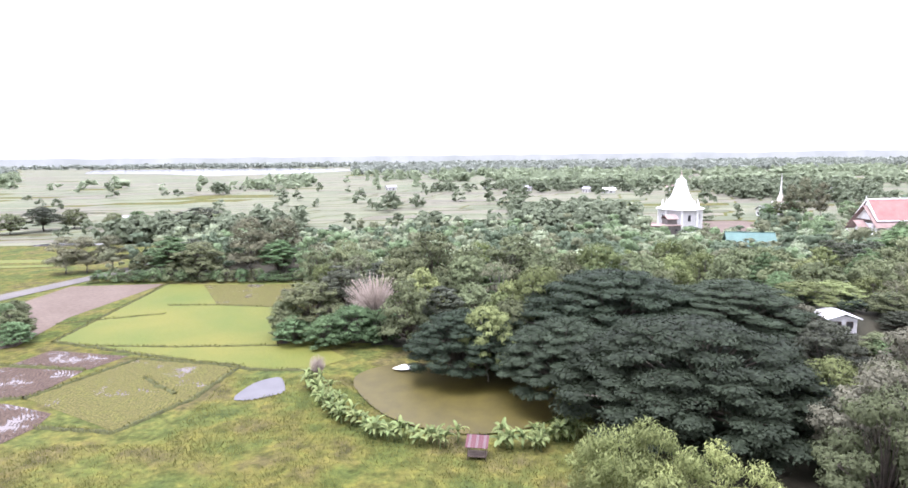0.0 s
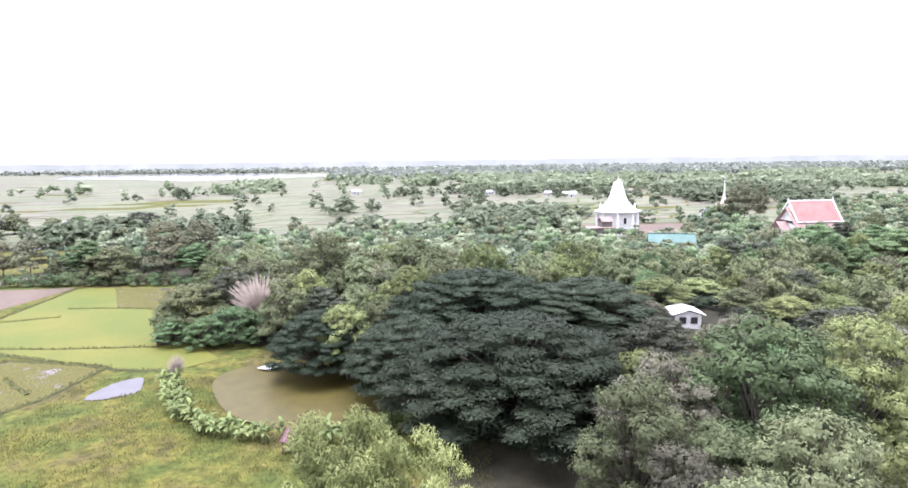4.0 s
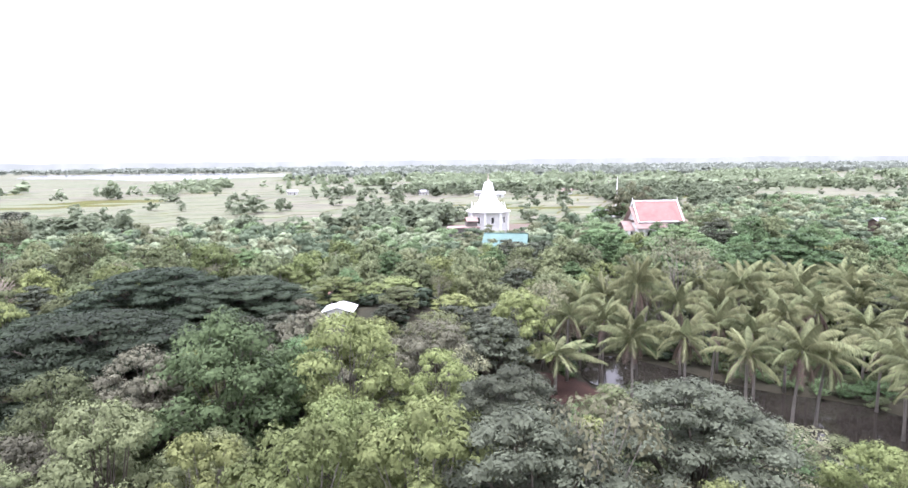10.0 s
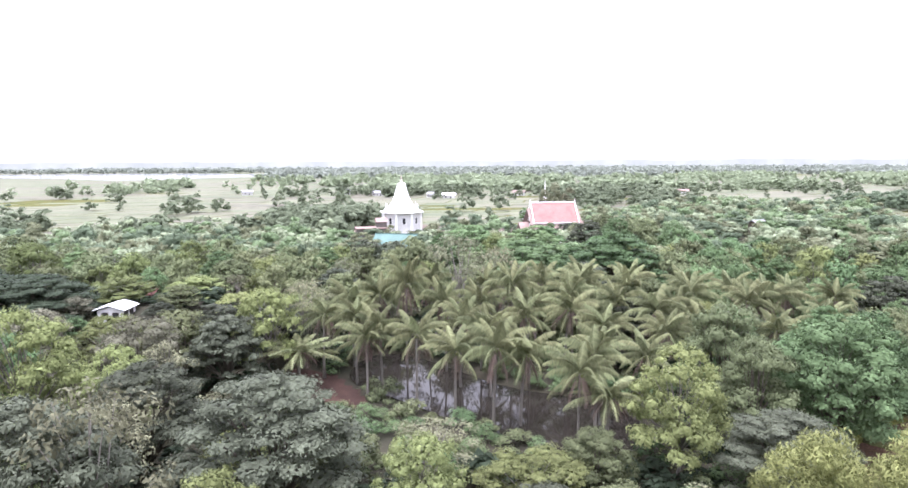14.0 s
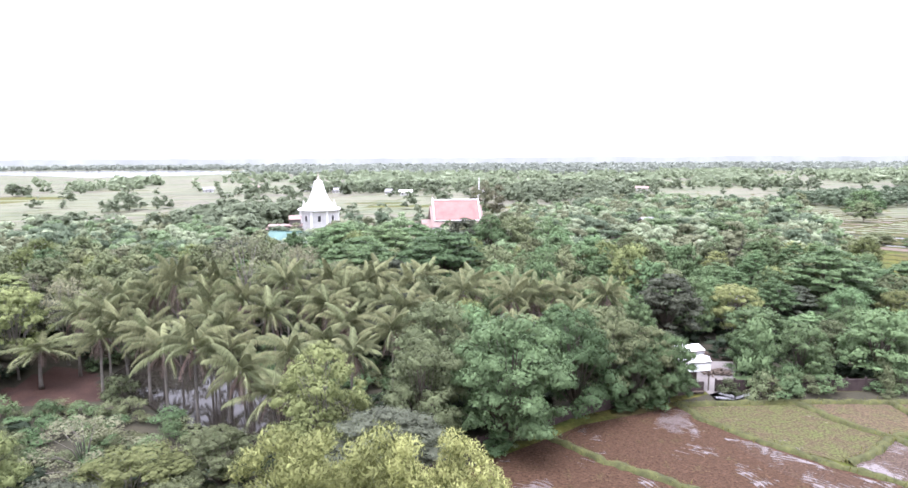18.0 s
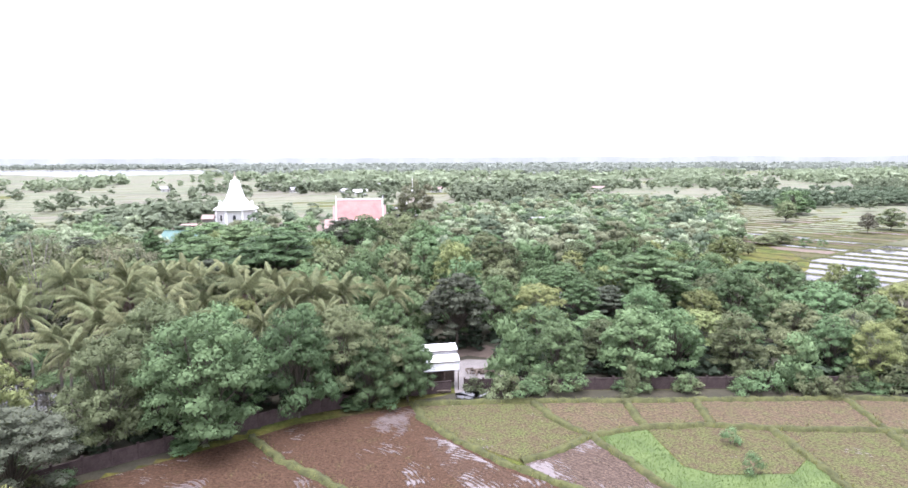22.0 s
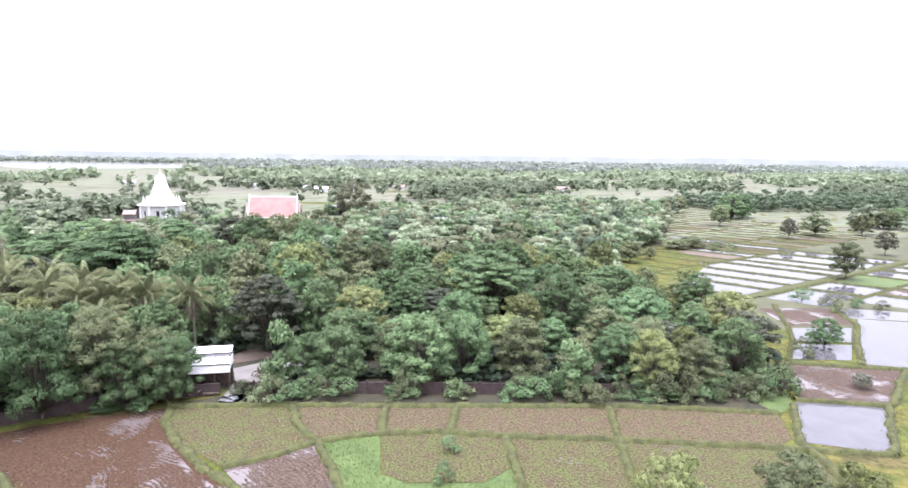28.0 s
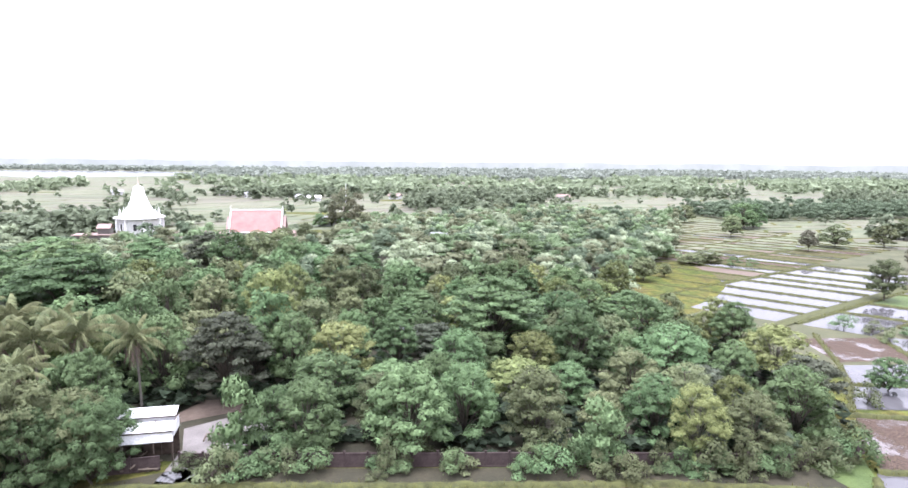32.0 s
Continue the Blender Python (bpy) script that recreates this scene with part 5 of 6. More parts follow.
# shrubs: banks, wall foot, clearings
def shrub_ground(x, y):
    near_wall, bank = edge_distance(WALL_LINE, x, y, False), edge_distance(PALM_POND, x, y)
    shows = (x > 201.5) & (x < 207) | (x > 216) & (x < 222) | (x > 234) & (x < 240) | (x > 150) & (x < 184)
    ok = (near_wall > 0.9) & (near_wall < 3.6) & (x < 289) & ~shows & ~((x > 187) & (x < 202)) & (y > 47)
    ok |= (bank > 0.6) & (bank < 3.5) & ~((x < 104) & (y < 92) & (y > 78))
    ok |= (x > 88) & (x < 122) & (y > 56) & (y < 75) & (bank > 0.6) | (x > 48) & (x < 70) & (y > 86) & (y < 96)
    ok |= (x > 108) & (x < 160) & (y > 78) & (y < 100) & (bank > 0.8)
    ok |= (edge_distance(ALGAE_POND, x, y) < 5) & (edge_distance(ALGAE_POND, x, y) > 0.8) & (y > 95) & (x > -14)
    return ok & ~inside(YARD, x, y) & ~((x > 53) & (x < 62) & (y > 95))


for x, y, s in scatter(fill, 5200, -40, 292, 40, 130, 1.0, 2.3, 0.6, shrub_ground):
    g = float(ground_at(x, y))
    front = float(edge_distance(WALL_LINE, x, y, False)) < 3.7
    plant("shrub", x, y, g + s * fill.uniform(0.9, 1.7 if not front else 2.3), 2.5 * s)


# hedge along the far edge of the rice field
for k in range(34):
    plant("shrub", -121 + 2.1 * k + fill.normal() * 0.6, 182.6 + fill.normal() * 0.8, fill.uniform(2.2, 4.6), fill.uniform(4, 6))

# climbers and bushes that lean over the wall
along = r_(77)
for (ax, ay), (bx, by) in zip(WALL_LINE, WALL_LINE[1:]):
    if ax == 189:
        continue
    ln = math.hypot(bx - ax, by - ay)
    for k in range(int(ln / 2.5)):
        s = (k + along.uniform(0.2, 0.8)) * 2.5 / ln
        x, y = ax + (bx - ax) * s, ay + (by - ay) * s
        if 201.5 < x < 207 or 216 < x < 222 or 234 < x < 240 or 152 < x < 160 or 166 < x < 180:
            continue
        off = along.uniform(-1.7, -0.7)
        plant("shrub" if along.uniform() < 0.8 else "vine", x + 0.1 * off, y + off, along.uniform(1.6, 4.2), along.uniform(2.6, 4.2))


# ---- woods too many to count ----
def clump(rng, cards, length, width):
    """A unit-high tree crown of loose leaf sprays."""
    L = np.array(heap(rng, 0.42, 0.2, 0.97, 14, 0.15, 0.7))
    d = unit(rng.normal(size=(cards, 3)))
    pick = rng.integers(len(L), size=cards)
    d[:, 2] = np.where(d[:, 2] < -0.4, -d[:, 2], d[:, 2])
    outer = sprays(L[pick, :3] + d * L[pick, 3:] * rng.uniform(0.8, 1.05, (cards, 1)), d, length, width, rng, 0.25)
    few = cards * 2 // 3
    return joined(outer, sprays(L[pick[:few], :3] + d[:few] * L[pick[:few], 3:] * 0.62, d[:few], 1.6 * length, 1.8 * width, rng, 0.15))


def woods(name, label, leaf, spots, base, category="woods"):
    """Many trees joined into one object: each spot is x, y, height, width."""
    V, Fc, N, o = [], [], [], 0
    rng = r_(len(spots))
    for x, y, hh, w in spots:
        v, f, nn = base[int(rng.integers(len(base)))]
        a = rng.uniform(0, 6.28)
        c, s = math.cos(a), math.sin(a)
        q = np.stack([(v[:, 0] * c - v[:, 1] * s) * w / 0.9, (v[:, 0] * s + v[:, 1] * c) * w / 0.9, v[:, 2] * hh], 1) + (x, y, float(ground_at(x, y)) if y < 300 else 0.0)
        V.append(q)
        N.append(np.stack([nn[:, 0] * c - nn[:, 1] * s, nn[:, 0] * s + nn[:, 1] * c, nn[:, 2]], 1))
        Fc.append(f + o)
        o += len(v)
    return tagged(new(name, mesh_of(name, np.concatenate(V), np.concatenate(Fc), np.concatenate(N), LEAF[leaf])), label, category, kind="stuff")


MID = [clump(r_(200 + k), 520, 0.076, 0.055) for k in range(5)]
LOW = [clump(r_(250 + k), 60, 0.2, 0.14) for k in range(4)]
FAR = [clump(r_(300 + k), 84, 0.16, 0.12) for k in range(5)]
TINY = [clump(r_(350 + k), 17, 0.38, 0.3) for k in range(5)]
under = [(x, y, s * fill.uniform(0.9, 1.6), 2.6 * s) for x, y, s in scatter(fill, 5200, 10, 300, 28, 165, 1.2, 2.6, 0.8, lambda a, b: ~open_ground(a, b))]
# the dark rain-tree leaf puts the shade of the gaps into the undergrowth's colour
woods("undergrowth", "dense undergrowth, leaf darkened for shade below the trees", "rain", under, LOW, "undergrowth")
groups = {"hazed_green": [], "broad": [], "hazed_olive": [], "hazed_dark": []}
for x, y, s in scatter(fill, 9000, -122, 402, 164, 425, 3.8, 6.8, 0.60, lambda a, b: ~open_ground(a, b), SET):
    groups[("hazed_green", "broad", "hazed_olive", "hazed_dark")[int(fill.integers(4))]].append((x, y, (canopy(x, y) - float(ground_at(x, y))) * fill.uniform(0.62, 1.05), 2.3 * s))
for x, y, r in scatter(fill, 1500, 440, 660, 395, 470, 4.0, 6.6, 0.7, lambda a, b: b > 395 + 0.16 * (a - 440)):
    groups["hazed_dark"].append((x, y, fill.uniform(9, 14), 2.4 * r))
# leaf colours of these woods are paled for haze
woods("green_woods", "continuous green canopy of the grove's far part", "hazed_green", groups["hazed_green"], MID)
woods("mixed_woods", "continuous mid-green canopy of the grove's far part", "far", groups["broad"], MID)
woods("olive_woods", "dull olive trees of the grove's far part", "hazed_olive", groups["hazed_olive"], MID)
woods("dark_woods", "dark trees of the grove's far part", "hazed_dark", groups["hazed_dark"], MID)

near_plain, far_plain, hazed_plain = [], [], []
fy = 270 + 3600 * fill.uniform(size=34000) ** 1.8
fx = fill.uniform(size=34000) * (1.75 * fy + 360) - 0.85 * fy - 60
free = ~inside(WOOD, fx, fy) & (np.hypot(fx - 100, fy - 295) > 34) & ~((142 < fx) & (fx < 192) & (fy < 262))
free &= ~((fx > -0.75 * fy) & (fx < -0.19 * fy) & (fy > 940) & (fy < 2220))
free &= fy < 2900
free &= (fx - 470) ** 2 / 130 ** 2 + (fy - 930) ** 2 / 110 ** 2 > 1
free &= ~((fx > 290) & (fx < 478) & (fy < 400)) & ~((fx > 290) & (fx < 560) & (fy < 290))
for x, y in zip(fx[free].tolist(), fy[free].tolist()):
    n1 = noise.noise(Vector((x / 170, y / 260, 0.3))) + 0.5 * noise.noise(Vector((x / 45, y / 70, 1.7)))
    bare = 0.36 if y < 620 and x < 220 else 0.05 if y < 900 else -0.25 if y < 1500 else -0.45
    if x < -60 and y < 1000:
        bare = 0.42
    if x > 220 and y < 900:
        bare = 0.05
    if fill.uniform() > (0.012 if y < 900 else 0.035) + 0.7 * min(1.0, max(0.0, (n1 - bare) / 0.25)):
        continue
    hh = fill.uniform(6, 13) * (1 + y / 6000)
    (near_plain if y < 700 else far_plain if y < 1300 else hazed_plain).append((x, y, hh, hh * fill.uniform(0.8, 1.5)))
# plain and horizon trees: haze is put into the leaf colour
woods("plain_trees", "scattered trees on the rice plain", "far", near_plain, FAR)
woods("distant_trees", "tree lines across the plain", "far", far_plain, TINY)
woods("horizon_trees", "woods near the horizon, leaves paled for haze", "pale", hazed_plain, TINY)

# tufts on bunds and in the weedy meadow
def blades(points, name, label, leaf, tall):
    p = np.array(points)
    k = len(p)
    a = RNG.uniform(0, 6.28, k)
    side = np.stack([np.cos(a), np.sin(a), np.zeros(k)], 1)
    hh = (tall * RNG.uniform(0.4, 1.2, k))[:, None]
    tip = p + RNG.normal(0, 0.35, (k, 3)) * hh * (1, 1, 0) + hh * (0, 0, 1)
    v = np.stack([p - side * hh * 0.14, p + side * hh * 0.14, tip], 1).reshape(-1, 3)
    return tagged(new(name, mesh_of(name, v, np.arange(3 * k).reshape(-1, 3), LEAF[leaf])), label, "grass", kind="stuff")


pts = []
for p, w in tufts_on:
    for q in p:
        for k in range(13):
            pts.append((q[0] + RNG.normal() * w * 0.32, q[1] + RNG.normal() * w * 0.32, 0.2))
gq = RNG.uniform((213, 40), (238, 62), (16000, 2))
gq = gq[inside([(213.3, 60.0), (221.1, 61.9), (221.7, 51.8), (224.8, 49.6), (233.6, 49.2), (237.6, 52.6), (237, 40), (220, 40), (218.4, 46.4)], gq[:, 0], gq[:, 1])]
green = np.column_stack([gq, np.full(len(gq), 0.08)])
blades(pts, "bund_grass", "tufts of grass on the bunds", "grass", 0.45)
blades(green, "paddy_grass", "fresh green grass of a fallow paddy strip", "fresh", 0.26)
mq = RNG.uniform((-75, 46), (22, 100), (130000, 2))
mq = mq[~inside(ALGAE_POND, mq[:, 0], mq[:, 1]) & ~inside(PUDDLE, mq[:, 0], mq[:, 1]) & ~((mq[:, 0] < -46) & (mq[:, 1] > 75))]
chance = RNG.uniform(-0.5, 0.5, len(mq)).tolist()
pts = [(x, y, 0.0) for (x, y), c in zip(mq.tolist(), chance) if noise.noise(Vector((x / 9, y / 9, 0))) + c > 0.05]
blades(pts, "meadow_grass", "weedy yellow-green meadow grass", "grass", 0.36)


# ---- the temple ----
def gable(bm, x0, x1, y0, y1, z0, z1, thick=0.18, over=0.0):
    """Two roof slabs with the ridge along x."""
    ym = (y0 + y1) / 2
    for ya in (y0 - over, y1 + over):
        lift = Vector((0, 0, thick))
        low = z0 - over * (z1 - z0) / (ym - y0)
        a = [Vector((x0, ya, low)), Vector((x1, ya, low)), Vector((x1, ym, z1)), Vector((x0, ym, z1))]
        lo, hi = [bm.verts.new(v) for v in a], [bm.verts.new(v + lift) for v in a]
        bm.faces.new(lo)
        bm.faces.new(hi[::-1])
        for k in range(4):
            bm.faces.new((lo[k], hi[k], hi[(k + 1) % 4], lo[(k + 1) % 4]))
    bmesh.ops.recalc_face_normals(bm, faces=bm.faces[:])
    return bm


def prism(bm, x, thick, y0, y1, z0, z1):
    """A triangular gable wall across y."""
    ym = (y0 + y1) / 2
    rows = []
    for xx in (x - thick / 2, x + thick / 2):
        rows.append([bm.verts.new(p) for p in ((xx, y0, z0), (xx, y1, z0), (xx, ym, z1))])
    bm.faces.new(rows[0][::-1])
    bm.faces.new(rows[1])
    for k in range(3):
        bm.faces.new((rows[0][k], rows[0][(k + 1) % 3], rows[1][(k + 1) % 3], rows[1][k]))
    return bm


def pane(parent, name, label, x, y, z, sx, sy, sz, turn=None, frame_mat=None):
    """A dark opening with a raised frame round it."""
    bm = bmesh.new()
    box(bm, x, y, z, sx, sy, sz, turn)
    w = part(name, bm, DARK, parent, label)
    bm, m = bmesh.new(), turn if turn is not None else Matrix()
    wide, deep = (sx, sy) if sx > sy else (sy, sx)
    for k in (-1, 1):
        for dx, dz, a, c in ((k * (wide / 2 + 0.06), 0, 0.12, sz + 0.24), (0, k * (sz / 2 + 0.06), wide, 0.12)):
            off = m @ (Vector((dx, 0, dz)) if sx > sy else Vector((0, dx, dz)))
            size = (a, deep + 0.08, c) if sx > sy else (deep + 0.08, a, c)
            box(bm, x + off.x, y + off.y, z + off.z, *size, turn)
    part("frame", bm, frame_mat or WHITE, w)
    return w


def temple_hall():
    """The ordination hall: steep salmon roof with white ridge, barge boards and horned finials over tiered eaves."""
    t = thing("temple_hall", "white temple hall with steep salmon-red tiled roof", "temple", at=pose(166.5, 248.2, 0, 0, 0, 5.5))
    part("plinth", boxes((0, 0, 0.75, 29, 18, 1.5), (0, 0, 1.8, 26, 15, 0.6), bevel=0.05), WHITE, t)
    part("body", boxes((0, 0, 5.6, 19.5, 9.6, 7.6), bevel=0.03), WHITE, t)
    roof = part("roof", gable(bmesh.new(), -9.6, 9.6, -6.4, 6.4, 10.6, 18.6), TILE_RED, t, "salmon-red tiled main roof")
    part("lower_roof", gable(bmesh.new(), -11.2, 11.2, -8.2, 8.2, 8.0, 16.2), TILE_BROWN, t, "faded lower roof tier")
    for sx in (-1, 1):
        part("gable_wall", prism(bmesh.new(), sx * 9.2, 0.3, -5.8, 5.8, 10.8, 18.2), WHITE, t, "white carved gable")
        for sy in (-1, 1):
            bm = bmesh.new()
            box(bm, sx * 9.75, sy * 3.3, 14.75, 0.35, 0.55, 10.6, Matrix.Rotation(sy * math.atan2(6.6, 8.3), 4, 'X'), 0.04)
            part("barge_board", bm, WHITE, t, "white barge board")
            part("eave_horn", tip_bm(sx * 9.8, sy * 6.8, 10.4, 1.1), WHITE, t)
        part("ridge_horn", tip_bm(sx * 9.9, 0, 18.6, 2.0), WHITE, t, "white horned finial")
    part("ridge_cap", boxes((0, 0, 18.85, 19.8, 0.5, 0.5), bevel=0.06), WHITE, t, "white ridge cap")
    part("eave_trim", boxes((0, -6.5, 10.6, 19.3, 0.3, 0.35), (0, 6.5, 10.6, 19.3, 0.3, 0.35), bevel=0.03), WHITE, t)
    for k in range(6):
        for sy in (-1, 1):
            pane(t, "window", "dark window in a white frame", -7.5 + 3 * k, sy * 4.83, 5.2, 1.2, 0.1, 2.4)
    part("door", boxes((-9.8, 0, 4.2, 0.1, 2.0, 3.6)), DARK, t)
    for k in range(8):
        part("pillar", boxes((-10.5 + 3 * k, -7.3, 5.0, 0.5, 0.5, 6.0), bevel=0.04), WHITE, t)
    for sx in (-1, 1):
        part("porch_roof", gable(bmesh.new(), sx * 12.6 - 2.2, sx * 12.6 + 2.2, -4.6, 4.6, 6.8, 10.4), TILE_BROWN, t, "faded porch roof")
        for sy in (-1, 1):
            part("pillar", boxes((sx * 14.2, sy * 3.8, 4.4, 0.5, 0.5, 4.8), bevel=0.04), WHITE, t)
    return t


def tip_bm(x, y, z, tall):
    bm = lathe([(0.18, 0), (0.14, tall * 0.35), (0.2, tall * 0.5), (0.07, tall * 0.75), (0.02, tall)], 6)
    bmesh.ops.translate(bm, verts=bm.verts, vec=(x, y, z))
    return bm


def stupa():
    """The great chedi: an eight-sided base storey, a wide eave, a stepped white cone and a finial."""
    t = thing("stupa", "tall white stepped stupa on a grey eight-sided base", "stupa", at=pose(100.2, 298.3, 0, 0, 0, 9))
    ph = math.pi / 8
    part("base_wall", lathe([(10.2, -0.3), (10.2, 0.8), (9.6, 0.9), (9.6, 10.4), (9.9, 10.5), (9.9, 11.0)], 8, ph), GREY_WALL, t, "pale grey base wall")
    part("eave", lathe([(10.0, 10.9), (11.3, 11.1), (11.3, 11.55), (9.4, 12.0)], 8, ph), WHITE, t)
    part("cone", lathe([(8.6, 11.9), (8.6, 12.5), (7.4, 12.8), (7.1, 14.2), (6.1, 14.6), (5.4, 16.0), (4.9, 16.2), (4.2, 18.4), (3.9, 18.6), (3.3, 21.0), (3.05, 21.2), (2.55, 23.6), (2.4, 23.8), (2.1, 25.4), (1.3, 25.7)], 16), WHITE, t, "white stepped cone")
    part("finial", lathe([(1.2, 25.6), (1.3, 26.1), (0.55, 26.4), (0.7, 26.9), (0.35, 27.3), (0.3, 28.4), (0.08, 30.0)], 10), GOLD, t, "pale gilded finial")
    for k in range(8):
        a = ph + k * math.pi / 4
        bm = lathe([(0.75, 11.9), (0.75, 12.7), (0.5, 13.0), (0.5, 13.8), (0.2, 14.6), (0.04, 15.9)], 6)
        bmesh.ops.translate(bm, verts=bm.verts, vec=(8.2 * math.cos(a), 8.2 * math.sin(a), 0))
        part("corner_spire", bm, WHITE, t)
        bm = bmesh.new()
        box(bm, 9.95 * math.cos(a), 9.95 * math.sin(a), 5.6, 0.9, 0.9, 10.2, Matrix.Rotation(a, 4, 'Z'), 0.05)
        part("pilaster", bm, WHITE, t)
        b = k * math.pi / 4
        pane(t, "window", "tall dark window", 8.95 * math.cos(b), 8.95 * math.sin(b), 7.2, 0.3, 1.5, 3.0, Matrix.Rotation(b, 4, 'Z'))
    return t


def temple_annex():
    t = thing("temple_annex", "low unfinished concrete annex with flat faded roof", "building", at=pose(86.5, 283, 0, 0, 0, 9))
    part("body", boxes((0, 0, 2.3, 15, 7.5, 4.8), (-10.5, 2, 1.4, 7, 6, 3.0), bevel=0.04), CONCRETE, t)
    part("roof", boxes((0, 0, 4.95, 16, 8.5, 0.4), (-10.5, 2, 3.05, 7.6, 6.6, 0.3), bevel=0.05), TILE_BROWN, t, "faded flat roof")
    part("upper_room", boxes((4.5, 1, 6.4, 5, 5, 2.6), bevel=0.04), CONCRETE, t)
    part("upper_roof", gable(bmesh.new(), 1.6, 7.4, -2.2, 4.2, 7.6, 9.4), TILE_BROWN, t)
    for k in range(4):
        pane(t, "window", "dark opening", -5.4 + 3.6 * k, -3.78, 2.5, 1.1, 0.1, 1.5, None, CONCRETE)
    for k in range(5):
        part("pillar", boxes((-7.4 + 3.7 * k, -4.3, 2.3, 0.35, 0.35, 4.6), bevel=0.03), CONCRETE, t)
    return t


def green_hall():
    t = thing("green_roofed_hall", "hall with a teal sheet-metal roof among trees", "building", at=pose(101, 226, 0, 0, 0, -14))
    part("body", boxes((0, 0, 2.3, 15, 8, 5.2), bevel=0.03), WHITE, t)
    part("roof", gable(bmesh.new(), -8.6, 8.6, -5.6, 5.6, 4.6, 8.4), TILE_GREEN, t, "teal sheet-metal roof")
    part("ridge_cap", boxes((0, 0, 8.62, 17.3, 0.5, 0.2)), TILE_GREEN, t)
    part("skirt_roof", boxes((2, -7.0, 4.5, 14, 3.6, 0.16, Matrix.Rotation(0.22, 4, 'X'))), TILE_GREEN, t)
    for sx in (-1, 1):
        part("gable_wall", prism(bmesh.new(), sx * 7.4, 0.2, -4.9, 4.9, 4.8, 8.2), WHITE, t)
    for k in range(6):
        part("post", boxes((-4.6 + 2.6 * k, -8.4, 2.0, 0.25, 0.25, 4.2)), WHITE, t)
        pane(t, "window", "", -6 + 2.4 * k, -4.03, 2.7, 1.0, 0.08, 1.3)
    return t


def needle_spire():
    t = thing("needle_spire", "slender white and tan needle spire over a square shrine", "spire", at=pose(188.3, 376, 0, 0, 0, 20))
    part("shrine", boxes((0, 0, 2.6, 6.4, 6.4, 5.6), (0, 0, 5.6, 7.4, 7.4, 0.5), bevel=0.06), WHITE, t)
    for sx in (-1, 1):
        for sy in (-1, 1):
            part("corner_post", boxes((sx * 3.0, sy * 3.0, 6.9, 0.6, 0.6, 2.4), bevel=0.05), WHITE, t)
    part("bell", lathe([(3.0, 5.8), (3.0, 6.6), (2.5, 7.2), (2.2, 9.0), (1.5, 11.0), (1.0, 12.6), (0.9, 13.0)], 12), GOLD, t, "tan bell-shaped tier")
    part("needle", lathe([(0.8, 12.9), (0.62, 14), (0.5, 15), (0.4, 18), (0.3, 21), (0.16, 23.6), (0.04, 25.6)], 10), WHITE, t, "thin white needle")
    return t


temple_hall()
stupa()
temple_annex()
green_hall()
needle_spire()


def small_house(x, y, g, w, d, eave, ridge, turn, roof, label, name="small_house", walls=WHITE):
    t = thing(name, label, "house", at=pose(x, y, g, 0, 0, turn))
    part("body", boxes((0, 0, eave / 2, w * 0.82, d * 0.8, eave), bevel=0.03), walls, t)
    part("roof", gable(bmesh.new(), -w / 2, w / 2, -d / 2, d / 2, eave, ridge, 0.12), roof, t)
    for s in (-1, 1):
        part("gable_wall", prism(bmesh.new(), s * w * 0.405, 0.12, -d * 0.4, d * 0.4, eave - 0.02, ridge - 0.25), walls, t)
    pane(t, "door", "", 0.12 * w, -d * 0.4 - 0.02, 1.06, 0.9, 0.08, 2.0, None, TIMBER)
    pane(t, "window", "", -0.22 * w, -d * 0.4 - 0.02, 1.6, 1.0, 0.08, 1.0, None, TIMBER)
    for y in (-0.18, 0.16):
        pane(t, "gable_window", "", -w * 0.41 - 0.03, y * d, 1.55, 0.06, 0.16 * d, 0.9, None, TIMBER)
    return t


# the shed on its mound: its gable looks at the rice fields
small_house(57.3, 99.5, float(ground_at(57.3, 98)) - 0.1, 5.3, 5.6, 2.5, 3.4, 88, WHITE_METAL, "small grey shed with a white metal gable roof", "garden_shed", GREY_WALL)
small_house(54.8, 116, float(ground_at(54.8, 116)), 5, 4, 2.4, 3.4, 10, TILE_RED, "small hut with a rusty red roof among trees")
small_house(236.5, 212, 7.2, 6, 5, 5.4, 6.8, 20, TIN, "tall house with a grey tin roof in the woods", walls=TIMBER)
small_house(226.6, 124.5, 0, 4.4, 4, 3.4, 4.6, -25, TIN, "grey tin-roofed hut hidden in trees", walls=TIMBER)
small_house(229, 138, 0.3, 6, 4, 3.4, 4.5, 15, WHITE_METAL, "white-roofed shelter among trees", walls=TIMBER)
small_house(178, 371, 0, 12, 8, 3.5, 6, 15, TIN, "pale building beside the needle spire")
for k, (x, y) in enumerate(((118, 620), (60, 655), (135, 600), (212, 640), (255, 560), (20, 700), (300, 700), (-40, 720), (-185, 330), (-200, 345), (330, 560), (390, 640), (150, 760), (-90, 690))):
    small_house(x, y, 0, RNG.uniform(9, 15), RNG.uniform(7, 9), 3.4, 5.6, RNG.uniform(-40, 40), (TIN, TIN, WHITE_METAL, TILE_BROWN)[k % 4], "distant village house with a pale roof", "village_house", GREY_WALL)

